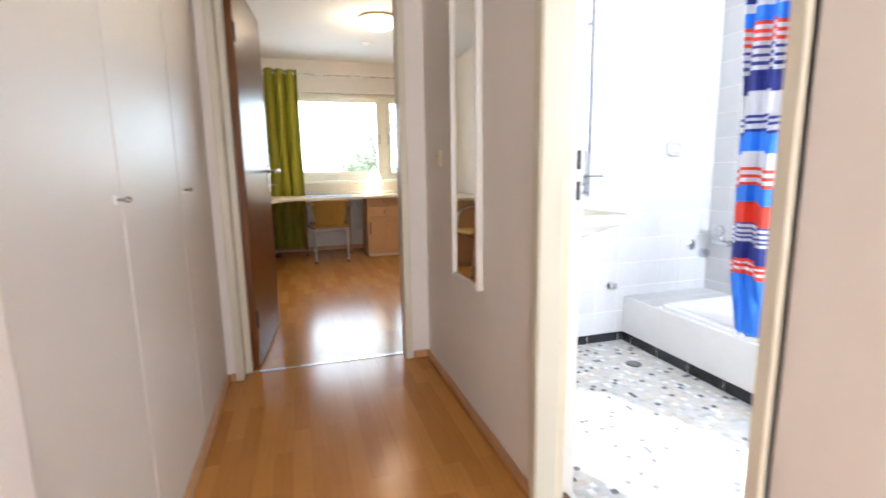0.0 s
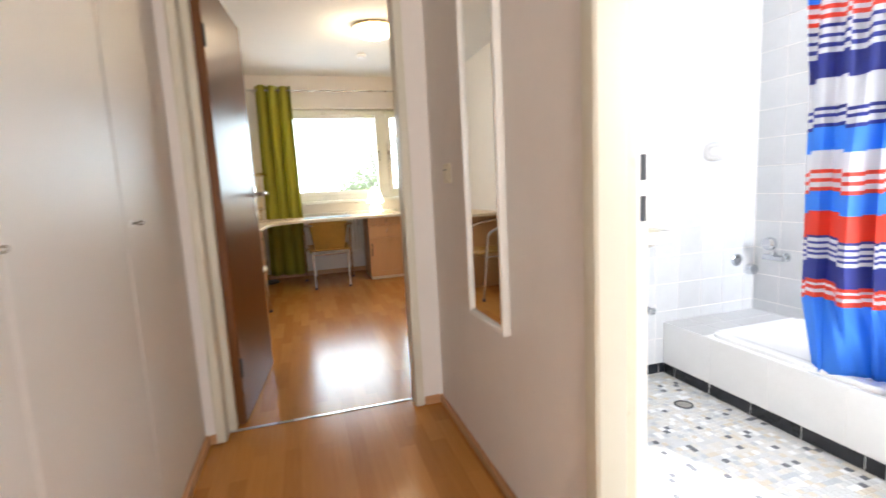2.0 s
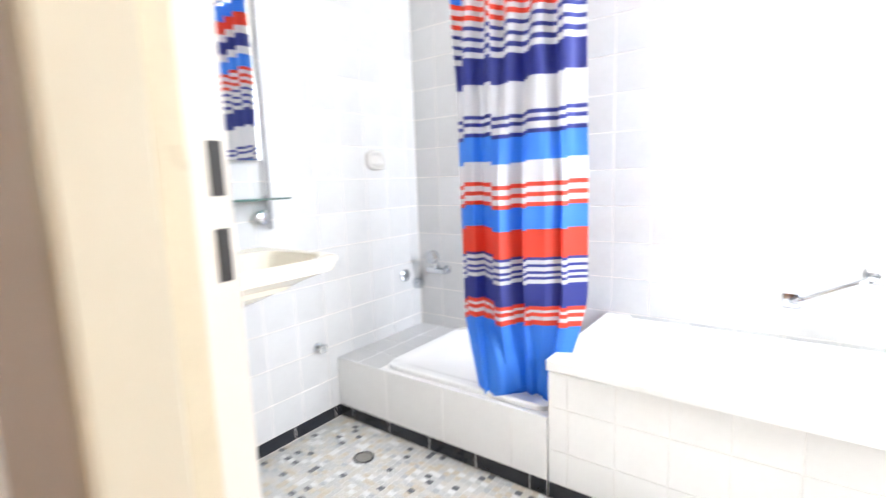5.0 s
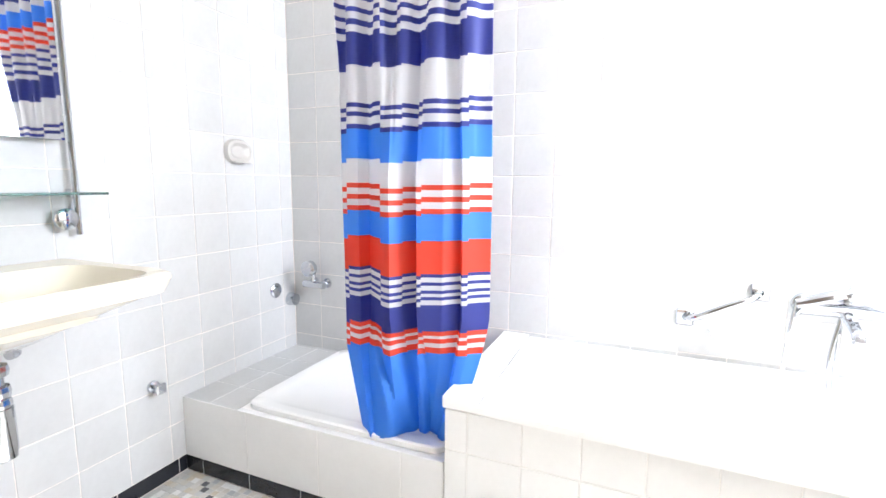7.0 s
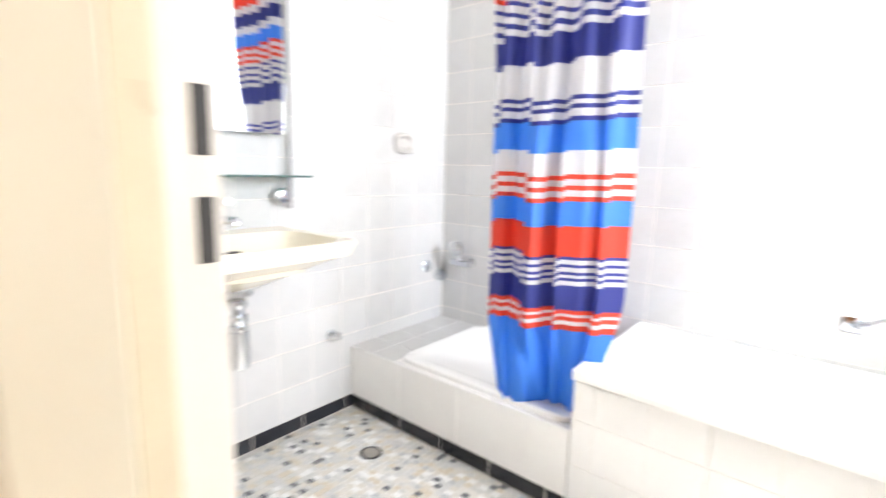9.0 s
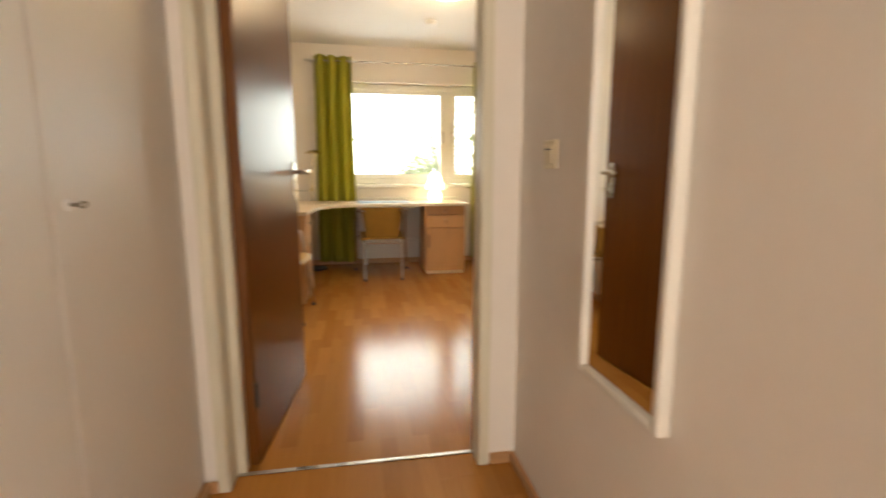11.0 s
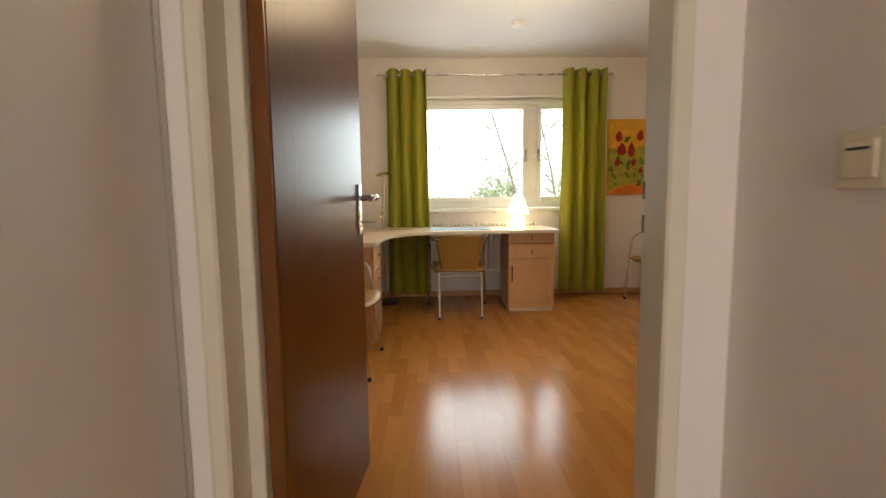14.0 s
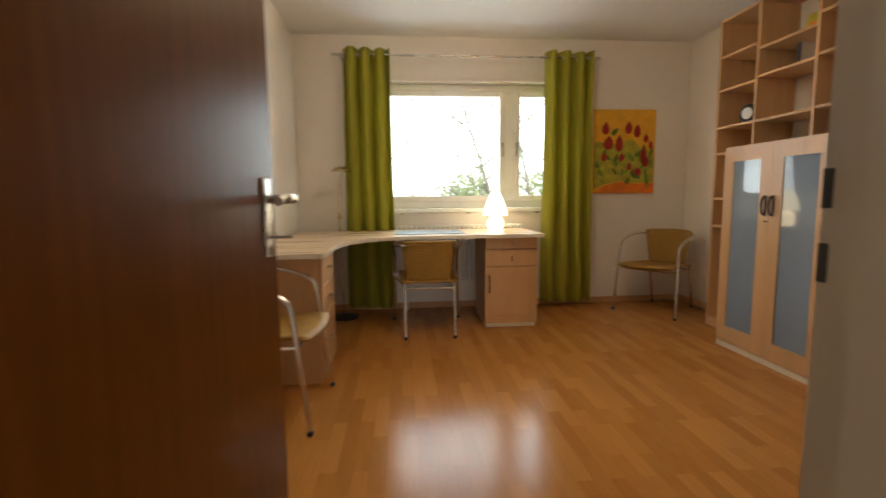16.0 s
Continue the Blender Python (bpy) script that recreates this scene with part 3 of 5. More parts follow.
# cream steel frame of the bathroom door
frame2 = tagged(new("door_2"), "bathroom doorway with a cream lacquered steel frame", "door frame", kind="structure")
for y0, y1, yr, s in ((1.908, 1.940, 1.906, 1), (1.205, 1.235, 1.237, -1)):
    part("casing", boxes((HX1 - 0.018, HX1 + 0.004, y0, y1, 0.0, DH + 0.06), bevel=0.004), CREAM, frame2)
    a, b = sorted((yr, BD1 if s > 0 else BD0))
    part("reveal", boxes((HX1 - 0.014, HX1 + 0.058, a, b, 0.0, DH - 0.008), bevel=0.003), CREAM, frame2)
    a, b = sorted((yr + s * 0.008, BD1 if s > 0 else BD0))
    part("seal", boxes((HX1 + 0.058, HX1 + 0.090, a, b, 0.0, DH - 0.004), bevel=0.003), IVORYPLASTIC, frame2, "tan rubber door seal")
    a, b = sorted((yr + s * 0.042, BD1 if s > 0 else BD0))
    part("rebate", boxes((HX1 + 0.090, HX1 + 0.147, a, b, BZ, DH - 0.004), bevel=0.002), CASING, frame2)
part("head_casing", boxes((HX1 - 0.018, HX1 + 0.004, 1.205, 1.940, DH - 0.006, DH + 0.062), bevel=0.004), CREAM, frame2)
part("head_reveal", boxes((HX1 - 0.012, BX0 + 0.01, 1.240, 1.904, DH - 0.02, DH), bevel=0.003), CREAM, frame2)
for z0 in (1.066, 0.976):
    part("strike_plate", boxes((HX1 + 0.124, HX1 + 0.139, 1.9465, 1.950, z0 - 0.028, z0 + 0.028), bevel=0.001), DARKSTEEL, frame2, "dark steel strike plate")
part("threshold", boxes((HX1 - 0.01, HX1 + 0.12, 1.238, 1.905, -0.03, 0.004), bevel=0.003), CASING, frame2, "pale threshold sill")

# the open bedroom door, hinged on the closet side
door = thing("bedroom_door", "open dark walnut-veneered door with a steel lever handle", "door", pose(0.338, 3.322, 0.0, 0, 0, -5.4))
W = 0.785
part("leaf", boxes((-0.038, 0.0, 0.004, W, 0.008, 2.0), bevel=0.002), DARKDOOR, door)
part("edge_band", boxes((-0.036, -0.002, -0.004, 0.004, 0.010, 1.998), bevel=0.001), DOOREDGE, door, "reddish brown veneered door edge")
part("face_plate", boxes((-0.030, -0.008, W, W + 0.002, 0.95, 1.17)), STEEL, door, "steel lock face plate")
for s, x in ((1, 0.0), (-1, -0.038)):
    plate = part("handle_plate", boxes((min(x, x + s * 0.008), max(x, x + s * 0.008), W - 0.075, W - 0.037, 0.925, 1.110), bevel=0.003), STEEL, door, "long steel handle plate")
    bm = tube(bmesh.new(), [(x + s * 0.006, W - 0.056, 1.06), (x + s * 0.050, W - 0.056, 1.06), (x + s * 0.068, W - 0.066, 1.06),
                            (x + s * 0.072, W - 0.11, 1.064), (x + s * 0.068, W - 0.165, 1.056)], 0.0105, 10)
    part("lever", bm, STEEL, plate, "curved satin steel lever", True)
    bm = tube(bmesh.new(), [(x + s * 0.006, W - 0.056, 0.972), (x + s * 0.034, W - 0.056, 0.972)], 0.004, 8)
    tube(bm, [(x + s * (0.034 + 0.012 * (1 - math.cos(a))), W - 0.056 + 0.011 * math.sin(a), 0.972) for a in (i * math.pi / 6 for i in range(13))], 0.003, 6, 1)
    if s > 0:
        part("key", bm, STEEL, plate, "small steel key", True)
    else:
        bm.free()
for z in (0.28, 1.72):
    part("hinge", tube(bmesh.new(), [(0.006, -0.010, z - 0.045), (0.006, -0.010, z + 0.045)], 0.006, 10), DARKSTEEL, door, "dark steel barrel hinge", True)

# long narrow wall mirror
mirror = thing("wall_mirror", "tall narrow wall mirror in a white rounded frame", "mirror")
MX, MY0, MY1, MZ0, MZ1 = HX1, 2.366, 2.682, 0.580, 1.76
part("glass", boxes((MX - 0.018, MX - 0.010, MY0 + 0.016, MY1 - 0.016, MZ0 + 0.016, MZ1 - 0.016)), MIRROR, mirror, "clear silvered mirror glass")
part("backing", boxes((MX - 0.010, MX - 0.001, MY0 + 0.01, MY1 - 0.01, MZ0 + 0.01, MZ1 - 0.01)), WHITEPLASTIC, mirror)
for r in ((MX - 0.030, MX - 0.002, MY0, MY0 + 0.020, MZ0, MZ1), (MX - 0.030, MX - 0.002, MY1 - 0.020, MY1, MZ0, MZ1),
          (MX - 0.029, MX - 0.003, MY0 + 0.020, MY1 - 0.020, MZ0, MZ0 + 0.020), (MX - 0.029, MX - 0.003, MY0 + 0.020, MY1 - 0.020, MZ1 - 0.020, MZ1)):
    bm = bmesh.new()
    box(bm, *r, bevel=0.006, seg=2)
    part("frame_bar", bm, CASING, mirror, smooth=True)

switch = thing("light_switch", "square ivory wall light switch with a rocker", "light switch")
part("plate", boxes((HX1 - 0.010, HX1 - 0.0005, 2.898, 2.978, 1.060, 1.140), bevel=0.003), IVORYPLASTIC, switch)
part("rocker", boxes((HX1 - 0.015, HX1 - 0.009, 2.912, 2.964, 1.074, 1.126), bevel=0.002), IVORYPLASTIC, switch)
part("rocker_mark", boxes((HX1 - 0.0156, HX1 - 0.0148, 2.920, 2.956, 1.112, 1.116)), DARKPLASTIC, switch, "thin dark rocker line")


# ---- bathroom ----
XT = 2.495   # face of tub and shower step
structure("shower_step", boxes((XT + 0.0018, BX1, 2.083, BY1, BZ, 0.2562)), GROUT, "tiled step carrying the shower tray", "step")
structure("tub_surround", boxes((XT + 0.0018, BX1, BY0, 2.076, BZ, 0.420)), GROUT, "tiled surround of the bathtub", "bath surround")

tray = thing("shower_tray", "shallow white enamel shower tray", "shower tray")
bm = bmesh.new()
cx, cy = (XT + 0.02 + BX1) / 2, (2.09 + 2.85) / 2
rx, ry = (BX1 - XT - 0.02) / 2 - 0.003, (2.85 - 2.09) / 2 - 0.003
loops(bm, [oval(cx, cy, rx, ry, 0.257, 14), oval(cx, cy, rx, ry, 0.274, 14), oval(cx, cy, rx - 0.006, ry - 0.006, 0.279, 14), oval(cx, cy, rx - 0.035, ry - 0.035, 0.278, 10),
           oval(cx, cy, rx - 0.05, ry - 0.05, 0.274, 8), oval(cx, cy, rx - 0.09, ry - 0.09, 0.263, 6), oval(cx, cy, 0.03, 0.03, 0.260, 2)], True, True)
part("basin", bm, ENAMEL, tray, smooth=True)
part("drain", lathe(bmesh.new(), [(0.035, 0.259), (0.035, 0.263), (0.01, 0.264)], (cx, cy, 0.0)), CHROME, tray, "chrome drain", True)

tub = thing("bathtub", "white enamel built-in bathtub with a bowed front rim", "bathtub")


def tub_ring(inset, z, bow):
    pts = []
    x0, x1, y0, y1 = XT - 0.01 + inset, BX1 - 0.004 - inset, BY0 + 0.004 + inset, 1.985 - inset
    n = 24
    for k in range(n):
        pts.append((x0 - bow * math.sin(math.pi * k / n) ** 0.9 + 0.04 * max(0, 1 - k / 2) , y0 + (y1 - y0) * k / n, z))
    for k in range(8):
        pts.append((x0 + (x1 - x0) * k / 8, y1, z))
    for k in range(n):
        pts.append((x1, y1 + (y0 - y1) * k / n, z))
    for k in range(8):
        pts.append((x1 + (x0 - x1) * k / 8, y0, z))
    return pts


bm = bmesh.new()
inner = [oval((XT + BX1) / 2 - 0.02, (BY0 + 1.985) / 2, a, b, z, p, 64) for a, b, z, p in ((0.27, 0.75, 0.452, 4), (0.255, 0.735, 0.435, 3.6), (0.22, 0.66, 0.20, 3.2), (0.17, 0.56, 0.07, 3), (0.05, 0.1, 0.06, 2))]
outer = [tub_ring(0.02, 0.422, 0.02), tub_ring(0.0, 0.428, 0.024), tub_ring(0.0, 0.446, 0.026), tub_ring(0.008, 0.456, 0.024), tub_ring(0.03, 0.459, 0.02)]
# the rim's ring starts at the near front corner; turn the bowl's rings to suit
start = outer[0][0]
turned = []
for ring in inner:
    ring = ring[::-1]
    i = min(range(64), key=lambda k: (ring[k][0] - ring[k][0] * 0 - start[0]) ** 2 + (ring[k][1] - start[1]) ** 2)
    turned.append(ring[i:] + ring[:i])
loops(bm, outer + turned[:2])
part("rim", bm, ENAMEL, tub, smooth=True)
part("bowl", loops(bmesh.new(), turned[1:], False, True), ENAMEL, tub, smooth=True)
part("drain", lathe(bmesh.new(), [(0.032, 0.061), (0.032, 0.066), (0.012, 0.068)], ((XT + BX1) / 2 - 0.02, (BY0 + 1.985) / 2, 0.0)), CHROME, tub, "chrome drain", True)
tagged(part("tub_ledge", boxes((XT - 0.006, BX1, 1.983, 2.086, 0.423, 0.461), bevel=0.004), ENAMEL), "white ledge between bathtub and shower", "ledge")

# fittings over the tub
grip = thing("grab_handle", "angled chrome grab handle on the wall over the tub", "grab handle", pose(0, 0.050, 0.028))
for y, z in ((1.19, 0.672), (1.40, 0.566)):
    part("mount", boxes((BX1 - 0.010, BX1, y - 0.028, y + 0.028, z - 0.028, z + 0.028), bevel=0.004), CHROME, grip, "square chrome mount")
part("bar", tube(bmesh.new(), [(BX1 - 0.008, 1.19, 0.672), (BX1 - 0.055, 1.22, 0.66), (BX1 - 0.06, 1.30, 0.620), (BX1 - 0.055, 1.37, 0.582), (BX1 - 0.008, 1.40, 0.566)], 0.011, 10), CHROME, grip, "", True)
tagged(part("soap_dish", loops(bmesh.new(), [oval(BX1 - 0.04, 1.312, 0.035, 0.06, 0.550, 3), oval(BX1 - 0.04, 1.312, 0.04, 0.068, 0.570, 3), oval(BX1 - 0.04, 1.312, 0.034, 0.06, 0.570, 3), oval(BX1 - 0.04, 1.312, 0.025, 0.045, 0.557, 3)], True, True), ENAMEL, None, "", True),
              "white ceramic soap dish on the tub wall", "soap dish")
mixer = thing("tub_mixer", "chrome bath mixer tap with a hand shower and hose", "tap", pose(0, 0.064, 0.052))
part("body", tube(bmesh.new(), [(BX1 - 0.055, 0.86, 0.625), (BX1 - 0.055, 1.08, 0.625)], 0.024, 14), CHROME, mixer, smooth=True)
for y in (0.88, 1.06):
    part("wall_rose", lathe(bmesh.new(), [(0.033, 0.0), (0.030, -0.012), (0.014, -0.018), (0.014, -0.05)], (BX1, y, 0.625), 18, "x"), CHROME, mixer, "round chrome wall rose", True)
part("lever", tube(bmesh.new(), [(BX1 - 0.06, 0.97, 0.645), (BX1 - 0.075, 0.975, 0.672), (BX1 - 0.16, 0.985, 0.685)], 0.011, 10), CHROME, mixer, "", True)
part("spout", tube(bmesh.new(), [(BX1 - 0.06, 0.97, 0.615), (BX1 - 0.10, 0.97, 0.600), (BX1 - 0.16, 0.97, 0.575), (BX1 - 0.165, 0.97, 0.555)], 0.016, 10), CHROME, mixer, "", True)
part("bow", tube(bmesh.new(), [(BX1 - 0.06, 0.85, 0.610), (BX1 - 0.075, 0.885, 0.648), (BX1 - 0.085, 0.97, 0.672), (BX1 - 0.075, 1.055, 0.648), (BX1 - 0.06, 1.09, 0.610)], 0.013, 10), CHROME, mixer, "arched chrome cradle", True)
part("hand_shower", tube(bmesh.new(), [(BX1 - 0.09, 1.10, 0.640), (BX1 - 0.105, 0.98, 0.678), (BX1 - 0.10, 0.84, 0.655)], 0.014, 10, r_end=0.03), CHROME, mixer, "", True)
part("hose", tube(bmesh.new(), [(BX1 - 0.06, 0.98, 0.60), (BX1 - 0.075, 1.00, 0.45), (BX1 - 0.08, 0.97, 0.28), (BX1 - 0.085, 0.90, 0.21), (BX1 - 0.085, 0.84, 0.28), (BX1 - 0.08, 0.82, 0.50), (BX1 - 0.09, 0.83, 0.66)], 0.006, 8), CHROME, mixer, "silver shower hose", True)
part("hose_loop", tube(bmesh.new(), [(BX1 - 0.09, 1.10, 0.65), (BX1 - 0.085, 1.115, 0.45), (BX1 - 0.085, 1.10, 0.28), (BX1 - 0.085, 1.04, 0.22), (BX1 - 0.08, 0.99, 0.27), (BX1 - 0.075, 0.985, 0.45), (BX1 - 0.06, 0.98, 0.60)], 0.006, 8), CHROME, mixer, "silver shower hose", True)

# shower valves in the corner
for x, z, r, d, nm in ((2.990, 0.552, 0.034, 0.010, "cover_plate"), (3.085, 0.492, 0.032, 0.035, "stop_valve")):
    tagged(part(nm, lathe(bmesh.new(), [(r, 0), (r, -0.006), (r * 0.85, -d), (r * 0.3, -d - 0.002)], (x, BY1, z), 20, "y"), CHROME, None, "", True), "round chrome wall valve in the shower corner", "valve", "shower valves")
sm = thing("shower_mixer", "chrome shower mixer with a round knob", "tap", pose(0, -0.015, 0))
part("body", tube(bmesh.new(), [(BX1 - 0.05, 3.035, 0.578), (BX1 - 0.05, 2.925, 0.578)], 0.017, 12), CHROME, sm, "", True)
for y in (3.015, 2.945):
    part("wall_rose", lathe(bmesh.new(), [(0.024, 0), (0.022, -0.010), (0.010, -0.014), (0.010, -0.05)], (BX1, y, 0.578), 14, "x"), CHROME, sm, "", True)
part("knob", lathe(bmesh.new(), [(0.012, 0.0), (0.012, -0.02), (0.036, -0.026), (0.036, -0.05), (0.026, -0.058)], (BX1 - 0.04, 2.985, 0.655), 16, "x"), CHROME, sm, "round chrome knob", True)
part("riser", tube(bmesh.new(), [(BX1 - 0.05, 2.985, 0.585), (BX1 - 0.05, 2.985, 0.655)], 0.011, 10), CHROME, sm, "", True)
vent = thing("soap_holder", "oval pale grey ceramic soap holder set in the tiles", "soap holder")
part("back", loops(bmesh.new(), [[(x, BY1 - 0.001, z) for x, z, _ in oval(2.808, 1.158, 0.068, 0.05, 0)], [(x, BY1 - 0.016, z) for x, z, _ in oval(2.808, 1.158, 0.060, 0.044, 0)],
                                 [(x, BY1 - 0.018, z) for x, z, _ in oval(2.808, 1.160, 0.048, 0.032, 0)], [(x, BY1 - 0.006, z) for x, z, _ in oval(2.808, 1.160, 0.03, 0.02, 0)]], True, True), GREYCERAMIC, vent, "", True)
part("lip", boxes((2.766, 2.850, BY1 - 0.034, BY1 - 0.004, 1.112, 1.120), bevel=0.005), GREYCERAMIC, vent)
wv = thing("wall_valve", "small chrome shut-off valve on the tiles", "valve")
part("rose", lathe(bmesh.new(), [(0.022, 0), (0.02, -0.008), (0.009, -0.012), (0.009, -0.035)], (2.388, BY1, 0.338), 16, "y"), CHROME, wv, "", True)
part("knob", boxes((2.370, 2.406, BY1 - 0.048, BY1 - 0.033, 0.320, 0.356), bevel=0.005), CHROME, wv)

# wash basin
basin = thing("wash_basin", "ivory ceramic wall-hung wash basin", "wash basin", pose(0.058, 0, -0.018))


def rounded(cx, cy, rx, ry, z, power):
    """A rounded outline that stops at the wall."""
    return [(x, min(y, BY1 - 0.002), z) for x, y, _ in oval(cx, cy + 0.020, rx * 1.02, ry * 1.10, z, power, 48)]


bm = bmesh.new()
BCX = 1.85
loops(bm, [rounded(BCX, 3.04, 0.075, 0.08, 0.652, 3), rounded(BCX, 3.03, 0.10, 0.11, 0.662, 3), rounded(BCX, 2.98, 0.165, 0.17, 0.715, 3.4), rounded(BCX, 2.93, 0.225, 0.218, 0.766, 5),
           rounded(BCX, 2.905, 0.248, 0.240, 0.788, 8), rounded(BCX, 2.90, 0.256, 0.247, 0.822, 9), rounded(BCX, 2.90, 0.254, 0.245, 0.832, 9), rounded(BCX, 2.90, 0.248, 0.239, 0.836, 9),
           rounded(BCX, 2.835, 0.226, 0.155, 0.832, 5), rounded(BCX, 2.835, 0.214, 0.145, 0.815, 4.4), rounded(BCX, 2.84, 0.15, 0.10, 0.735, 3), rounded(BCX, 2.85, 0.03, 0.03, 0.720, 2)], True, True)
part("bowl", bm, CREAMCERAMIC, basin, "", True)
part("overflow", boxes((1.825, 1.875, 2.968, 2.992, 0.772, 0.784), bevel=0.002), DARKPLASTIC, basin, "dark overflow slot")
tap = thing("basin_tap", "chrome single-lever basin tap", "tap", pose(0.050, 0.0, -0.020))
part("body", lathe(bmesh.new(), [(0.026, 0.834), (0.024, 0.85), (0.021, 0.90), (0.022, 0.915)], (1.85, 3.055, 0)), CHROME, tap, "", True)
part("spout", tube(bmesh.new(), [(1.85, 3.05, 0.872), (1.85, 3.00, 0.885), (1.85, 2.945, 0.886), (1.85, 2.935, 0.870)], 0.014, 10), CHROME, tap, "", True)
part("lever", tube(bmesh.new(), [(1.85, 3.06, 0.915), (1.85, 3.04, 0.935), (1.85, 2.97, 0.945)], 0.012, 10), CHROME, tap, "", True)
trap = thing("basin_trap", "chrome bottle trap and pipe under the wash basin", "drain pipe", pose(0.058, 0, 0.006))
part("down_pipe", tube(bmesh.new(), [(1.85, 2.96, 0.61), (1.85, 2.96, 0.49)], 0.018, 12), CHROME, trap, "", True)
for z in (0.595, 0.545, 0.515):
    part("nut", lathe(bmesh.new(), [(0.027, z - 0.012), (0.029, z), (0.027, z + 0.012)], (1.85, 2.96, 0), 12), CHROME, trap)
part("cup", lathe(bmesh.new(), [(0.016, 0.375), (0.027, 0.382), (0.030, 0.41), (0.030, 0.505)], (1.85, 2.96, 0), 18), CHROME, trap, "", True)
part("outlet", tube(bmesh.new(), [(1.85, 2.965, 0.50), (1.815, 3.02, 0.50), (1.785, BY1 - 0.01, 0.50)], 0.017, 12), CHROME, trap, "", True)
part("wall_rose", lathe(bmesh.new(), [(0.042, 0), (0.038, -0.012), (0.02, -0.02)], (1.785, BY1, 0.50), 18, "y"), CHROME, trap, "", True)
part("corner_valve", tube(bmesh.new(), [(1.935, BY1 - 0.002, 0.60), (1.935, BY1 - 0.07, 0.60), (1.915, BY1 - 0.085, 0.60)], 0.013, 10), CHROME, trap, "", True)
part("supply_pipe", tube(bmesh.new(), [(1.935, BY1 - 0.06, 0.605), (1.92, BY1 - 0.065, 0.66), (1.87, BY1 - 0.065, 0.72)], 0.005, 8), CHROME, trap, "", True)

# mirror with shelf over the basin
bmir = thing("bathroom_mirror", "bathroom mirror on a slim chrome rail", "mirror")
part("glass", boxes((1.46, 2.168, BY1 - 0.045, BY1 - 0.038, 1.145, 1.95), bevel=0.001), MIRROR, bmir, "silvered mirror glass")
part("backing", boxes((1.48, 2.145, BY1 - 0.038, BY1 - 0.002, 1.16, 1.93)), WHITEPLASTIC, bmir)
part("rail", tube(bmesh.new(), [(2.190, BY1 - 0.03, 0.885), (2.190, BY1 - 0.03, 1.96)], 0.008, 10), CHROME, bmir, "slim vertical chrome rail", True)
for z in (0.93, 1.9):
    part("rail_mount", tube(bmesh.new(), [(2.190, BY1 - 0.001, z), (2.190, BY1 - 0.03, z)], 0.007, 8), CHROME, bmir)
gs = thing("glass_shelf", "clear glass shelf with a green edge under the mirror", "shelf")
part("pane", boxes((1.44, 2.215, BY1 - 0.135, BY1 - 0.004, 0.999, 1.006), bevel=0.001), SHELFGLASS, gs)
for x in (1.50, 2.190):
    part("clip", boxes((x - 0.012, x + 0.012, BY1 - 0.03, BY1 - 0.002, 0.990, 1.014), bevel=0.002), CHROME, gs)
hk = thing("towel_knob", "round chrome towel knob on the tiles", "hook")
part("stem", tube(bmesh.new(), [(2.156, BY1 - 0.001, 0.931), (2.156, BY1 - 0.035, 0.931)], 0.011, 10), CHROME, hk, "", True)
part("disc", lathe(bmesh.new(), [(0.030, -0.028), (0.030, -0.040), (0.022, -0.045)], (2.156, BY1, 0.931), 20, "y"), CHROME, hk, "", True)

# striped shower curtain
curtain = thing("shower_curtain", "shower curtain striped in blue, navy, red and white, gathered", "shower curtain")


FOLDS = ((0.0, 0.0, 0.16, -0.010), (0.16, -0.010, 0.19, 0.016), (0.19, 0.016, 0.36, -0.026), (0.36, -0.026, 0.40, -0.032), (0.40, -0.032, 0.56, 0.036),
         (0.56, 0.036, 0.585, -0.014), (0.585, -0.014, 0.72, 0.0), (0.72, 0.0, 0.80, 0.030), (0.80, 0.030, 0.83, 0.012), (0.83, 0.012, 1.0, 0.046))


def fall(u, v):
    z = 0.262 + (1.985 - 0.262) * v
    low = min(1.0, max(0.0, (0.66 - z) / 0.40))
    right = 1.988 + 0.100 * low ** 1.4
    left = 2.374 + 0.066 * min(1.0, (z - 0.24) / 0.30) + 0.010 * min(1.0, max(0.0, z - 0.6))
    w = u + 0.012 * math.sin(5 * math.pi * u + 2.0 * z)
    pleat = math.sin(2 * math.pi * (5.2 * u + 0.25 * math.sin(2.6 * u) + 0.18 * math.sin(2.2 * z)))
    pleat = math.copysign(abs(pleat) ** 0.6, pleat) * 0.022
    # lower down the pleats settle into a few broad folds with sharp edges
    folds = sum((d1 + (d2 - d1) * (u - a) / (b - a)) for a, d1, b, d2 in FOLDS if a <= u < b or (u == 1 and b == 1))
    calm = min(1.0, max(0.0, (1.55 - z) / 0.5))
    body = (pleat * (1 - calm) + (1.5 * folds + 0.003 * math.sin(26 * u + 3 * z)) * calm) * (1 - 0.75 * low)
    # below, the cloth gathers into one broad fold and a crease beside the tub
    gather = 0.030 * math.sin(2.0 * math.pi * min(1.0, u * 1.12)) * low
    for top, foot, depth in ((0.20, 0.46, 0.030), (0.36, 0.56, 0.036), (0.55, 0.70, 0.030)):
        q = u - top - (foot - top) * low
        gather -= depth * min(1.0, 2.5 * low) * (0.5 + 0.5 * math.tanh(q / 0.012)) * math.exp(-max(0.0, q) / 0.10)
    hem = 0.030 * low * (u - 0.55) ** 2 * 4 * (u > 0.55) + 0.010 * low * math.sin(math.pi * u)
    return (2.548 + body - gather, left + (right - left) * w, z + hem)


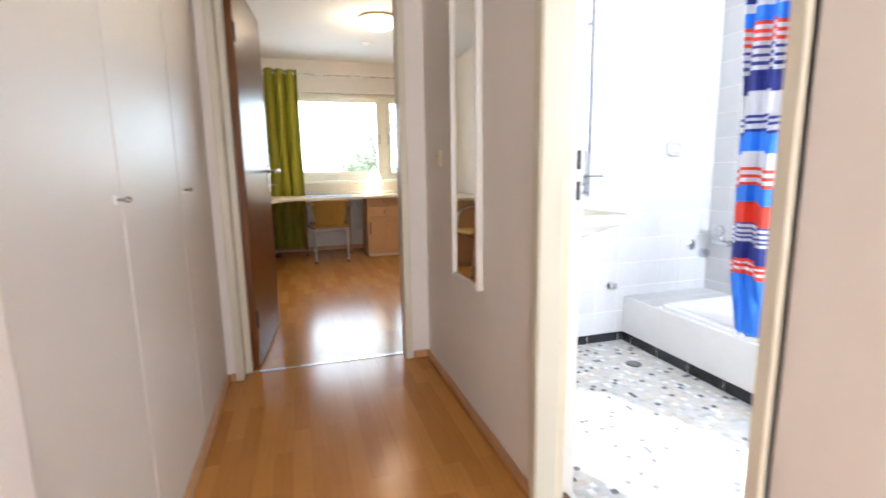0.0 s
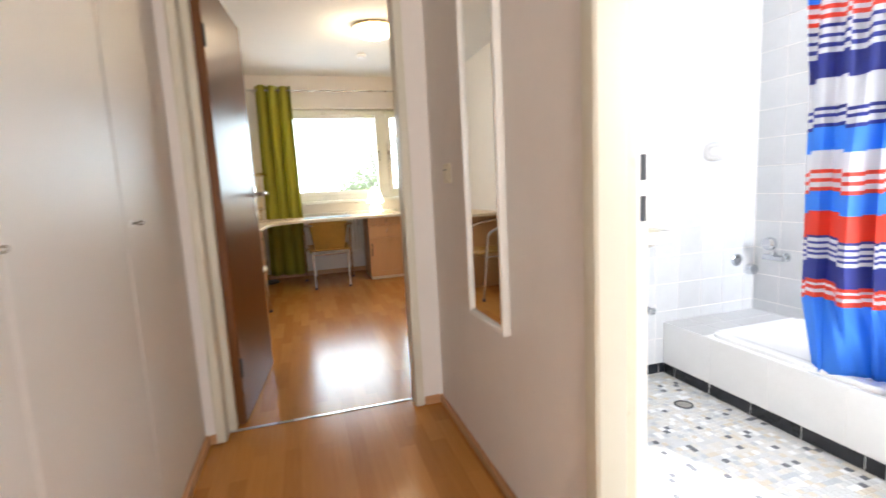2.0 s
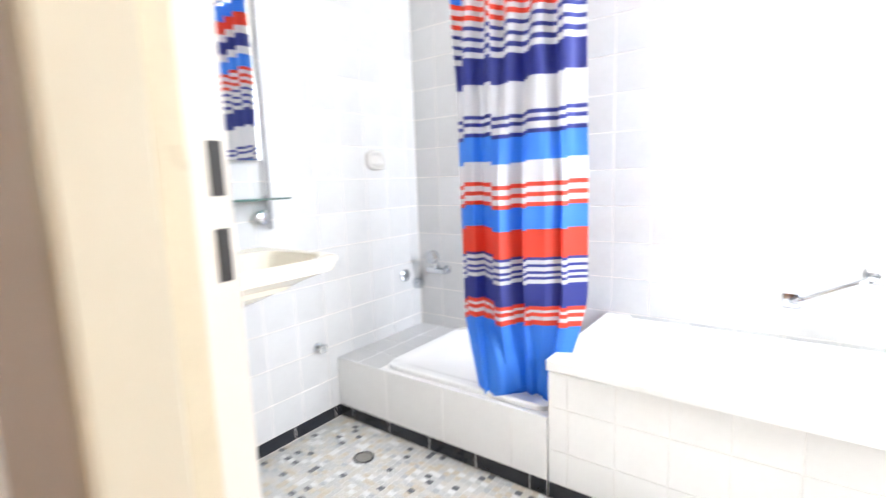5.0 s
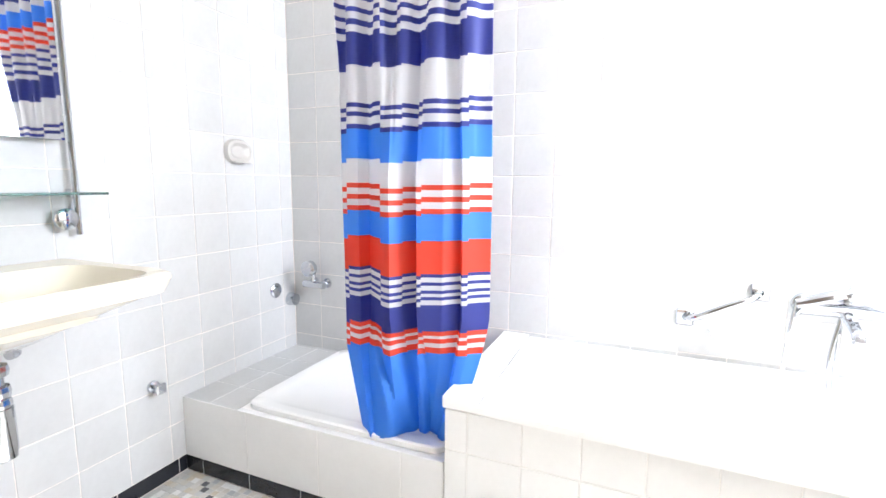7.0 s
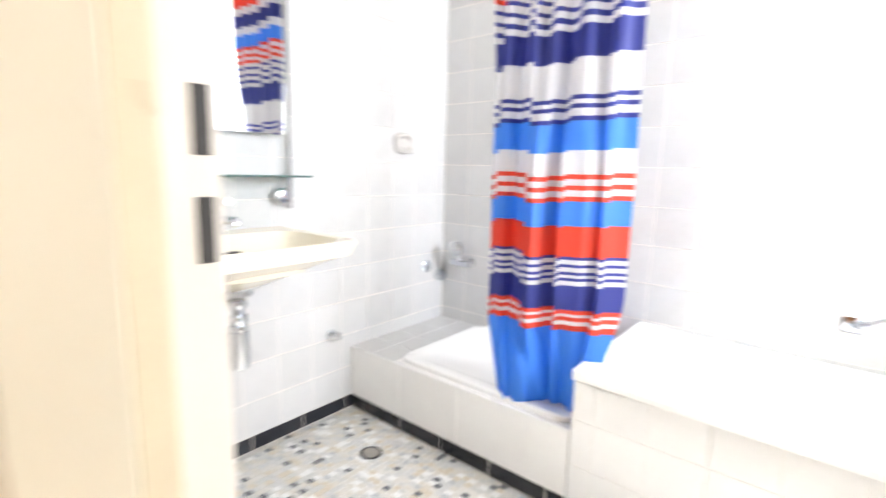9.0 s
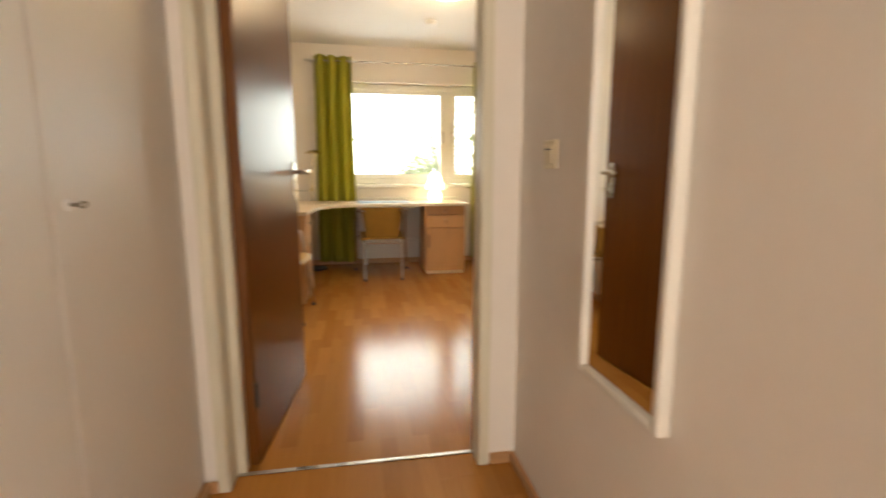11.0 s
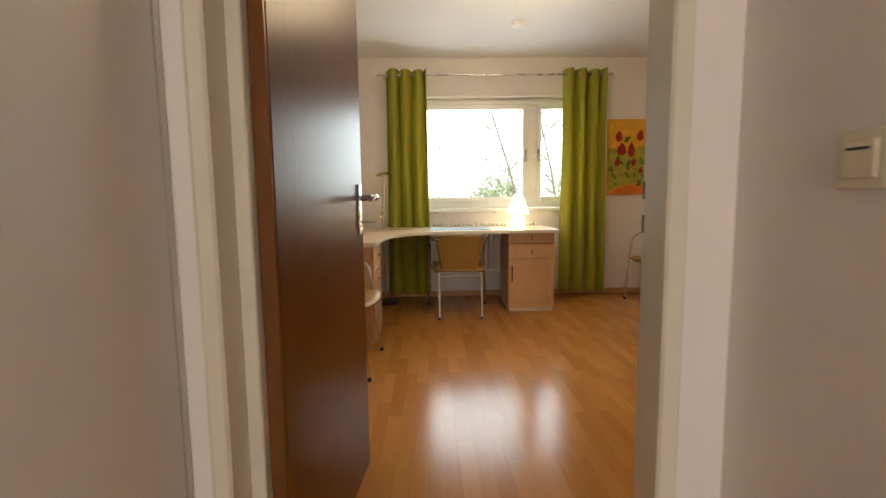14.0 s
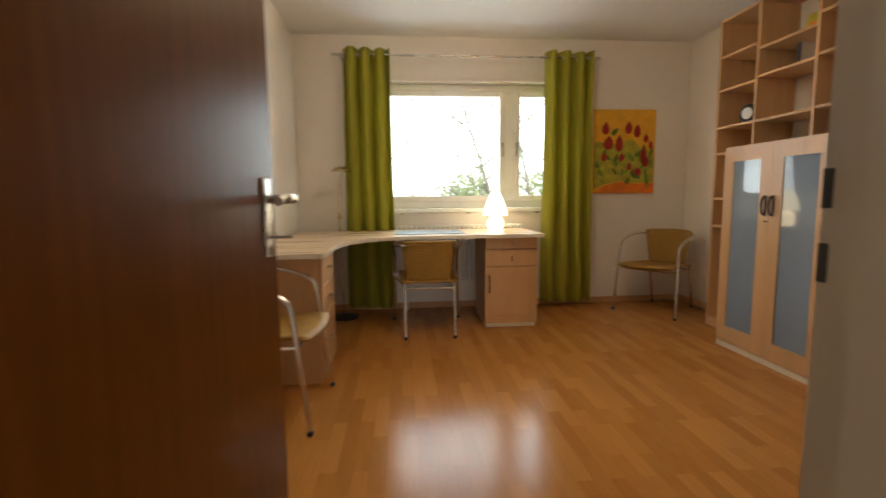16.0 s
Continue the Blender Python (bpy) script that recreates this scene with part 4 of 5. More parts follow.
solid(part("cloth", sheet(bmesh.new(), 150, 70, fall), STRIPES, curtain, smooth=True), 0.0015)
for k in range(8):
    part("ring", tube(bmesh.new(), [(2.545 + 0.02 * math.cos(a), 1.99 + k * 0.06, 2.00 + 0.02 * math.sin(a)) for a in (i * math.pi / 6 for i in range(13))], 0.002, 5, 1), WHITEPLASTIC, curtain)
tagged(part("curtain_rail", tube(bmesh.new(), [(2.545, BY0, 2.012), (2.545, BY1, 2.012)], 0.010, 10), CHROME, None, "", True), "slim chrome rail for the shower curtain", "curtain rail")
dr = thing("floor_drain", "small round metal floor drain in the mosaic", "drain")
part("ring", lathe(bmesh.new(), [(0.042, BZ + 0.0005), (0.042, BZ + 0.003), (0.034, BZ + 0.003), (0.033, BZ + 0.001)], (2.310, 2.779, 0)), DARKSTEEL, dr)
part("cap", lathe(bmesh.new(), [(0.033, BZ + 0.0004), (0.033, BZ + 0.002), (0.01, BZ + 0.002)], (2.310, 2.779, 0)), STEEL, dr)


def window(name, x0, x1, y, z0, z1, mullions, label, inward):
    w = tagged(new(name), label, "window", kind="structure")
    d = 0.035
    for r in ((x0, x0 + 0.07, y - d, y + d, z0, z1), (x1 - 0.07, x1, y - d, y + d, z0, z1), (x0 + 0.07, x1 - 0.07, y - d, y + d, z0, z0 + 0.075), (x0 + 0.07, x1 - 0.07, y - d, y + d, z1 - 0.075, z1)):
        part("window_frame", boxes(r, bevel=0.006), PVC, w)
    edges = [x0 + 0.055]
    for a, b in mullions:
        part("mullion", boxes((a, b, y - d + 0.003, y + d - 0.003, z0 + 0.075, z1 - 0.075), bevel=0.004), PVC, w)
        edges += [a, b]
    edges.append(x1 - 0.055)
    for a, b in zip(edges[::2], edges[1::2]):
        s = -inward
        for r in ((a, a + 0.05, z0 + 0.06, z1 - 0.06), (b - 0.05, b, z0 + 0.06, z1 - 0.06)):
            part("sash", boxes((r[0], r[1], min(y, y - s * 0.052), max(y, y - s * 0.052), r[2], r[3]), bevel=0.006), PVC, w)
        for r in ((z0 + 0.06, z0 + 0.115), (z1 - 0.115, z1 - 0.06)):
            part("sash", boxes((a + 0.05, b - 0.05, min(y, y - s * 0.051), max(y, y - s * 0.051), r[0], r[1]), bevel=0.006), PVC, w)
        pane = part("pane", boxes((a + 0.04, b - 0.04, y - 0.003, y + 0.003, z0 + 0.10, z1 - 0.10)), GLASS, w)
        pane.visible_shadow = False
    return w


window("window_2", 1.92, 3.10, 0.14, 0.95, 2.2, [], "white framed bathroom window", 1)


# ---- bedroom ----
w1 = window("window_1", WX0, WX1, RY1 + 0.15, WZ0 + 0.02, WZ1, [(1.735, 1.835)], "white framed two-part bedroom window", -1)
for x in (1.715, 1.850):
    part("window_handle", boxes((x - 0.010, x + 0.010, RY1 + 0.075, RY1 + 0.099, 1.44, 1.57), bevel=0.004), STEEL, w1, "small steel window handle")
structure("window_sill", boxes((WX0 - 0.04, WX1 + 0.04, RY1 - 0.055, RY1 + 0.115, WZ0 - 0.02, WZ0 + 0.018), bevel=0.005), PVC, "white stone window sill", "window sill")
structure("shutter_cover", boxes((WX0 - 0.02, WX1 + 0.02, RY1 - 0.018, RY1 - 0.0005, WZ1 - 0.01, WZ1 + 0.02), bevel=0.004), WALL, "white shutter box edge above the window", "trim")
for x in (0.74, 1.36, 2.02):
    tagged(part("sill_bracket", boxes((x - 0.02, x + 0.02, RY1 - 0.05, RY1 - 0.001, WZ0 - 0.034, WZ0 - 0.021), bevel=0.003), STEEL), "small metal bracket under the window sill", "bracket", "sill brackets")

# radiator: header tubes and columns
rad = thing("radiator", "white column radiator under the window", "radiator")
RXA, RXB = 0.66, 1.86
for z in (0.29, 0.78):
    part("header", tube(bmesh.new(), [(RXA, RY1 - 0.09, z), (RXB, RY1 - 0.09, z)], 0.017, 10), RADIATOR, rad, smooth=True)
n = 27
for k in range(n):
    x = RXA + 0.02 + (RXB - RXA - 0.04) * k / (n - 1)
    bm = bmesh.new()
    box(bm, x - 0.0125, x + 0.0125, RY1 - 0.125, RY1 - 0.055, 0.28, 0.80, bevel=0.009, seg=2)
    part("column", bm, RADIATOR, rad, smooth=True)
part("thermostat_knob", boxes((1.338, 1.382, RY1 - 0.185, RY1 - 0.127, 0.615, 0.68), bevel=0.012), WHITEPLASTIC, rad, "white thermostat knob", True)
for x in (RXA + 0.1, RXB - 0.1):
    part("foot", boxes((x - 0.02, x + 0.02, RY1 - 0.11, RY1 - 0.07, 0.0, 0.29), bevel=0.003), RADIATOR, rad)


# curtains with eyelets on a steel rod
def curtain_panel(x0, x1, folds, phase, label):
    c = thing("curtain", label, "curtain", group="window curtains")

    def f(u, v):
        z = 0.062 + (2.335 - 0.062) * v
        flare = 1.0 + 0.10 * (1 - v) ** 1.3
        xm = (x0 + x1) / 2
        a = 2 * math.pi * folds * (u + 0.012 * math.sin(3 * z + 6 * u)) + phase
        s = math.sin(a)
        amp = 0.052 * (0.75 + 0.25 * v) + 0.008 * math.sin(9 * u + 2 * z)
        return (xm + (x0 + (x1 - x0) * u - xm) * flare + 0.012 * math.cos(a), 7.165 + amp * s, z + 0.006 * math.sin(7 * u))
    solid(part("cloth", sheet(bmesh.new(), 110, 36, f), GREENCLOTH, c, smooth=True), 0.002)
    for k in range(int(2 * folds)):
        u = (k + 0.5) / (2 * folds)
        x = x0 + (x1 - x0) * u
        part("eyelet", tube(bmesh.new(), [(x, 7.165 + 0.024 * math.cos(a), 2.282 + 0.024 * math.sin(a)) for a in (i * math.pi / 8 for i in range(17))], 0.004, 6, 1), STEEL, c, "steel eyelet ring", True)
    return c


curtain_panel(0.245, 0.665, 3.5, 0.4, "lime green floor-length eyelet curtain hung in deep folds")
curtain_panel(2.045, 2.475, 3.5, 1.2, "lime green floor-length eyelet curtain hung in deep folds")
rod = thing("curtain_rod", "slim brushed steel curtain rod with end caps", "curtain rod")
part("bar", tube(bmesh.new(), [(0.19, 7.165, 2.285), (2.515, 7.165, 2.285)], 0.0095, 12), STEEL, rod, smooth=True)
for x, s in ((0.19, -1), (2.515, 1)):
    part("end_cap", lathe(bmesh.new(), [(0.013, 0), (0.014, s * 0.02), (0.008, s * 0.032)], (x, 7.165, 2.285), 12, "x"), STEEL, rod, "", True)
for x in (0.225, 2.495):
    part("bracket", tube(bmesh.new(), [(x, 7.165, 2.285), (x, RY1 - 0.001, 2.285)], 0.007, 8), STEEL, rod)

# corner desk
DZ = 0.762
desk = thing("corner_desk", "pale birch corner desk with a curved inner edge", "desk")
outline = [(RX0 + 0.02, 5.47), (0.285, 5.47), (0.30, 5.49)]
outline += [(q.x, q.y) for q in smooth_path([(0.305, 5.60, 0), (0.315, 5.95, 0), (0.40, 6.24, 0), (0.62, 6.44, 0), (0.95, 6.505, 0)], 5)]
outline += [(1.835, 6.505), (1.85, 6.52), (1.85, 7.205), (RX0 + 0.02, 7.205)]
part("desktop", prism(bmesh.new(), outline, DZ - 0.026, DZ), BIRCHTOP, desk)
bm = bmesh.new()
edge = outline[0:-2]
for (xa, ya), (xb, yb) in zip(edge, edge[1:]):
    d = Vector((xb - xa, yb - ya, 0)).normalized()
    nrm = Vector((d.y, -d.x, 0)) * 0.0025
    q = [(xa, ya), (xb, yb), (xb + nrm.x, yb + nrm.y), (xa + nrm.x, ya + nrm.y)]
    prism(bm, q, DZ - 0.027, DZ + 0.0005)
part("edge_band", bm, DESKEDGE, desk, "light edge banding")


def pedestal(x0, x1, y0, y1, label, face):
    """A drawer pedestal whose front looks along -y, or +x for the wing."""
    p = thing("drawer_pedestal", label, "cabinet", group="desk pedestals")
    t = DZ - 0.028
    part("body", boxes((x0 + 0.004, x1 - 0.004, y0 + 0.02, y1, 0.03, t), bevel=0.003), BIRCH, p)
    part("plinth", boxes((x0 + 0.012, x1 - 0.012, y0 + 0.012, y1 - 0.02, 0.0, 0.03)), DESKEDGE, p, "pale plinth")
    if face:
        for z0, z1 in ((0.640, t - 0.003), (0.498, 0.635)):
            d = part("drawer_front", boxes((x0, x1, y0, y0 + 0.019, z0, z1), bevel=0.003), BIRCH, p)
            xm, zm = (x0 + x1) / 2, (z0 + z1) / 2
            part("pull", tube(bmesh.new(), [(xm, y0 + 0.001, zm + 0.024), (xm, y0 - 0.02, zm + 0.018), (xm, y0 - 0.02, zm - 0.018), (xm, y0 + 0.001, zm - 0.024)], 0.005, 8), STEEL, d, "short curved steel pull", True)
        dd = part("cupboard_door", boxes((x0, x0 + 0.06, y0, y0 + 0.019, 0.034, 0.492), (x1 - 0.06, x1, y0, y0 + 0.019, 0.034, 0.492),
                                         (x0 + 0.06, x1 - 0.06, y0, y0 + 0.019, 0.034, 0.094), (x0 + 0.06, x1 - 0.06, y0, y0 + 0.019, 0.432, 0.492)), BIRCH, p)
        part("door_panel", boxes((x0 + 0.055, x1 - 0.055, y0 + 0.012, y0 + 0.0185, 0.09, 0.436)), BIRCH, dd)
        part("pull", tube(bmesh.new(), [(x0 + 0.03, y0 + 0.001, 0.425), (x0 + 0.03, y0 - 0.022, 0.41), (x0 + 0.03, y0 - 0.022, 0.305), (x0 + 0.03, y0 + 0.001, 0.29)], 0.007, 8), DARKPLASTIC, dd, "long dark curved pull", True)
    else:
        for z0, z1 in ((0.560, t - 0.003), (0.380, 0.555), (0.035, 0.375)):
            d = part("drawer_front", boxes((x1 - 0.002, x1 + 0.017, y0 + 0.025, y1, z0, z1), bevel=0.003), BIRCH, p)
            ym, zm = (y0 + y1) / 2, (z0 + z1) / 2
            part("pull", tube(bmesh.new(), [(x1 + 0.016, ym - 0.03, zm), (x1 + 0.036, ym - 0.02, zm), (x1 + 0.036, ym + 0.02, zm), (x1 + 0.016, ym + 0.03, zm)], 0.005, 8), STEEL, d, "short curved steel pull", True)
        part("end_panel", boxes((x0, x1, y0, y0 + 0.019, 0.0, t), bevel=0.002), BIRCH, p)
    return p


pedestal(1.390, 1.815, 6.580, 7.10, "birch pedestal with two drawers and a panelled door", True)
pedestal(RX0 + 0.03, 0.255, 5.56, 6.05, "birch drawer pedestal under the desk wing", False)
pad = tagged(part("desk_pad", boxes((0.68, 1.235, 6.62, 7.02, DZ + 0.001, DZ + 0.007), bevel=0.002), PADBLUE), "flat blue-grey writing pad on the desk", "desk pad")

# small glass table lamp, lit
tl = thing("table_lamp", "lit white opal glass mushroom table lamp on the desk", "table lamp", pose(1.56, 7.02, DZ))
part("bulb_base", lathe(bmesh.new(), [(0.045, 0.001), (0.060, 0.012), (0.072, 0.045), (0.066, 0.085), (0.045, 0.112), (0.036, 0.13)], sides=28), LAMPGLASS, tl, "glowing round glass base", True)
part("shade", lathe(bmesh.new(), [(0.106, 0.132), (0.104, 0.140), (0.088, 0.20), (0.062, 0.275), (0.040, 0.318), (0.018, 0.330)], sides=28), LAMPGLASS, tl, "glowing conical glass shade", True)

# slim reading lamp
rl = thing("floor_lamp", "slim brass-coloured reading lamp with a dish head", "floor lamp", pose(0.19, 7.07, 0.0))
part("base", lathe(bmesh.new(), [(0.125, 0.001), (0.12, 0.02), (0.03, 0.032)], (0.02, -0.02, 0), 24), DARKPLASTIC, rl, "heavy dark round base", True)
part("stem", tube(bmesh.new(), [(0.02, -0.02, 0.02), (0.0, 0.0, 0.85), (0.005, 0, 0.90)], 0.008, 8), BRASS, rl, "", True)
part("arm", tube(bmesh.new(), [(-0.012, 0, 0.88), (0.003, 0, 1.17)], 0.004, 6), BRASS, rl)
part("arm", tube(bmesh.new(), [(0.018, 0, 0.88), (0.030, 0, 1.17)], 0.004, 6), BRASS, rl)
part("joint", boxes((-0.02, 0.026, -0.008, 0.008, 0.875, 0.905), bevel=0.003), BRASS, rl)
part("neck", tube(bmesh.new(), [(0.015, 0, 1.16), (0.025, 0, 1.22), (0.04, 0, 1.285)], 0.005, 6), BRASS, rl)
part("shade", lathe(bmesh.new(), [(0.088, 1.283), (0.084, 1.292), (0.055, 1.315), (0.02, 1.325)], (0.03, 0, 0), 24), BRASS, rl, "flat dish-shaped shade", True)

# flush ceiling lamp and smoke detector
cl = thing("ceiling_lamp", "lit round opal glass flush ceiling lamp", "ceiling lamp", pose(1.42, 5.47, H))
part("plate", lathe(bmesh.new(), [(0.185, -0.001), (0.185, -0.018), (0.17, -0.022)], sides=32), BRASS, cl, "thin brass rim", True)
part("dome", lathe(bmesh.new(), [(0.178, -0.020), (0.172, -0.045), (0.14, -0.080), (0.08, -0.102), (0.02, -0.108)], sides=32), DOMEGLASS, cl, "glowing shallow glass dome", True)
sd = thing("smoke_detector", "round white smoke detector on the ceiling", "smoke detector", pose(1.42, 6.36, H))
part("base", lathe(bmesh.new(), [(0.052, -0.001), (0.052, -0.018), (0.047, -0.021)], sides=24), WHITEPLASTIC, sd, "", True)
part("cover", lathe(bmesh.new(), [(0.045, -0.020), (0.043, -0.036), (0.03, -0.042), (0.01, -0.043)], sides=24), WHITEPLASTIC, sd, "", True)

# painting of tulips
pt = thing("painting", "unframed canvas of red tulips on yellow and orange", "painting")
PX0, PX1, PZ0, PZ1, PY = 2.568, 3.185, 1.074, 1.866, RY1 - 0.022
part("canvas", boxes((PX0, PX1, PY, RY1 - 0.001, PZ0, PZ1), bevel=0.002), ORANGE, pt)


def daub(name, shape, mat, y):
    bm = bmesh.new()
    vs = [bm.verts.new((PX0 + u * (PX1 - PX0), y, PZ0 + v * (PZ1 - PZ0))) for u, v in shape]
    f = bm.faces.new(vs)
    ex = bmesh.ops.extrude_face_region(bm, geom=[f])
    bmesh.ops.translate(bm, vec=(0, 0.0012, 0), verts=[q for q in ex["geom"] if isinstance(q, bmesh.types.BMVert)])
    return part(name, bm, mat, pt)


rng = random.Random(5)
daub("painted_ground", [(0, 0), (1, 0), (1, 0.12), (0.7, 0.115), (0.45, 0.14), (0.2, 0.10), (0.05, 0.02)], DEEPORANGE, PY - 0.0016)
daub("painted_bed", [(0.01, 0.05), (0.18, 0.11), (0.45, 0.145), (0.7, 0.12), (0.98, 0.13), (0.98, 0.42), (0.9, 0.52), (0.75, 0.55), (0.62, 0.66), (0.5, 0.62), (0.38, 0.58), (0.2, 0.6), (0.02, 0.62)], YELLOWGREEN, PY - 0.0018)
for k in range(34):
    u, v = rng.uniform(0.04, 0.95), rng.uniform(0.14, 0.54)
    a, ln, wd = rng.uniform(0.7, 2.5), rng.uniform(0.10, 0.2), rng.uniform(0.016, 0.034)
    c, s = math.cos(a), math.sin(a)
    pts = [(u + c * t * ln - s * b * wd, v + (s * t * ln + c * b * wd) * 0.8) for t, b in ((-0.5, 0), (-0.2, 1), (0.2, 0.9), (0.5, 0), (0.2, -0.9), (-0.2, -1))]
    daub("painted_leaf", [(min(max(p, 0.005), 0.995), min(max(q, 0.02), 0.7)) for p, q in pts], LEAFGREEN, PY - 0.0022 - 0.00002 * k)
daub("painted_leaf", [(0.28, 0.70), (0.34, 0.69), (0.40, 0.76), (0.38, 0.78), (0.31, 0.76)], LEAFGREEN, PY - 0.0024)
for u, v, w, h in ((0.19, 0.775, 0.062, 0.075), (0.24, 0.605, 0.085, 0.085), (0.41, 0.60, 0.065, 0.10), (0.56, 0.785, 0.062, 0.075), (0.70, 0.745, 0.058, 0.08), (0.845, 0.66, 0.042, 0.055),
                   (0.925, 0.585, 0.036, 0.05), (0.81, 0.47, 0.055, 0.09), (0.845, 0.385, 0.062, 0.07), (0.17, 0.435, 0.048, 0.055), (0.455, 0.435, 0.046, 0.052), (0.585, 0.325, 0.036, 0.05), (0.72, 0.265, 0.065, 0.05)):
    pts = [(u + w * x, v + h * z) for x, z in ((0, -1), (0.6, -0.85), (0.95, -0.35), (0.85, 0.25), (0.45, 0.75), (0.1, 1.0), (-0.25, 0.75), (-0.75, 0.35), (-0.98, -0.3), (-0.65, -0.85))]
    daub("painted_tulip", pts, RED, PY - 0.0034)


# cane chairs on aluminium tube
def bistro_chair():
    """Faces -y; front legs splayed wide, arms running round into the back."""
    c = thing("armchair", "honey cane armchair on a polished aluminium tube frame", "chair", group="cane armchairs")

    def seat(u, v):
        w = 0.215 + 0.02 * (1 - v)
        x = (2 * u - 1) * w
        y = -0.280 + 0.495 * v
        return (x, y - 0.03 * math.cos(math.pi * (u - 0.5)) * (1 - v), 0.440 - 0.018 * math.sin(math.pi * u) * math.sin(math.pi * v) - 0.025 * v - 0.016 * max(0, 0.12 - v) / 0.12)

    def back(u, v):
        a = (u - 0.5) * 2.3
        r = 0.190 + 0.012 * v
        x = r * math.sin(a) * 1.06
        y = 0.215 + 0.05 * v - (1 - math.cos(a)) * (0.04 + 0.11 * v) - 0.03 * (1 - v)
        return (x * (0.88 + 0.18 * v), y, 0.424 + 0.288 * v + 0.012 * math.cos(a * 1.3) * v)
    for nm, fn, t in (("seat", seat, 0.016), ("backrest", back, 0.014)):
        solid(part(nm, sheet(bmesh.new(), 16, 12, fn), CANE, c, "woven honey-coloured cane", True), t)
    part("top_rim", tube(bmesh.new(), [back(k / 12, 1.0) for k in range(13)], 0.012, 8, 2), CANE, c, "bound cane rim", True)
    for s in (-1, 1):
        part("arm_and_leg", tube(bmesh.new(), [(s * 0.280, -0.278, 0.004), (s * 0.270, -0.243, 0.30), (s * 0.264, -0.214, 0.545), (s * 0.266, -0.188, 0.612), (s * 0.272, -0.10, 0.655),
                                               (s * 0.268, 0.04, 0.684), (s * 0.232, 0.165, 0.694), (s * 0.165, 0.215, 0.690)], 0.0125, 10, 5), ALU, c, "", True)
        part("rear_leg", tube(bmesh.new(), [(s * 0.185, 0.315, 0.004), (s * 0.188, 0.268, 0.23), (s * 0.190, 0.235, 0.375), (s * 0.180, 0.215, 0.402)], 0.0115, 10, 4), ALU, c, "", True)
        part("side_rail", tube(bmesh.new(), [(s * 0.267, -0.232, 0.395), (s * 0.188, 0.228, 0.388)], 0.0085, 8), ALU, c, "", True)
        for q in ((s * 0.280, -0.278), (s * 0.185, 0.315)):
            part("foot", lathe(bmesh.new(), [(0.0135, 0.0), (0.015, 0.006), (0.0145, 0.022)], (q[0], q[1], 0), 10), DARKPLASTIC, c, "black rubber foot")
    part("front_rail", tube(bmesh.new(), [(-0.267, -0.232, 0.395), (0.267, -0.232, 0.395)], 0.0085, 8), ALU, c, "", True)
    part("rear_rail", tube(bmesh.new(), [(-0.188, 0.240, 0.372), (0.188, 0.240, 0.372)], 0.0085, 8), ALU, c, "", True)
    return c


chair = bistro_chair()
chair.matrix_world = pose(0.930, 6.645, 0, 0, 0, 180)
copy_thing(chair, pose(0.03, 5.255, 0, 0, 0, 88))
copy_thing(chair, pose(3.065, 6.97, 0, 0, 0, -54))


# shelf wall and glazed cabinet
shelf = thing("bookshelf", "tall open birch bookshelf with few things on it", "bookshelf")
SX0, SX1 = 3.205, 3.50
for y in (6.465, 6.075, 5.600, 5.130, 4.62):
    part("upright", boxes((SX0, SX1, y - 0.010, y + 0.010, 0.0, 2.375), bevel=0.001), BIRCH, shelf)
part("top_board", boxes((SX0, SX1, 4.63, 6.455, 2.355, 2.373), bevel=0.001), BIRCH, shelf)
part("base_board", boxes((SX0, SX1, 4.63, 6.455, 0.0, 0.07)), BIRCH, shelf)
part("back_panel", boxes((SX1 - 0.003, SX1 + 0.006, 4.63, 6.455, 0.07, 2.355)), WHITEPLASTIC, shelf, "white rear panel")
for y0, y1, zs in ((6.085, 6.455, (2.095, 1.845, 1.565, 1.365, 1.020, 0.805)), (5.610, 6.065, (2.055, 1.865, 1.565)),
                   (5.140, 5.590, (2.120, 1.880, 1.570)), (4.63, 5.12, (2.095, 1.845, 1.565))):
    for z in zs:
        part("shelf_board", boxes((SX0 + 0.004, SX1 - 0.004, y0, y1, z - 0.009, z + 0.009), bevel=0.001), BIRCH, shelf)

cab = thing("glazed_cabinet", "birch cabinet with two glazed doors and dark oval handles", "cabinet")
CX0, CY0, CY1, CZ = 2.945, 5.160, 5.985, 1.372
part("body", boxes((CX0 + 0.02, SX0 - 0.002, CY0, CY0 + 0.018, 0.035, CZ), (CX0 + 0.02, SX0 - 0.002, CY1 - 0.018, CY1, 0.035, CZ), (CX0 + 0.02, SX0 - 0.002, CY0 + 0.018, CY1 - 0.018, 0.035, 0.055),
                   (CX0 + 0.02, SX0 - 0.002, CY0 + 0.018, CY1 - 0.018, CZ - 0.018, CZ)), BIRCH, cab)
part("back_panel", boxes((SX0 - 0.012, SX0 - 0.004, CY0 + 0.018, CY1 - 0.018, 0.055, CZ - 0.018)), RADIATOR, cab, "pale rear panel")
for z in (0.42, 0.78, 1.05):
    part("inner_shelf", boxes((CX0 + 0.03, SX0 - 0.012, CY0 + 0.02, CY1 - 0.02, z - 0.009, z + 0.009)), RADIATOR, cab, "pale inner shelf")
part("plinth", boxes((CX0 + 0.004, SX0 - 0.01, CY0 + 0.004, CY1 - 0.004, 0.0, 0.035)), DESKEDGE, cab, "pale plinth")
ym = (CY0 + CY1) / 2
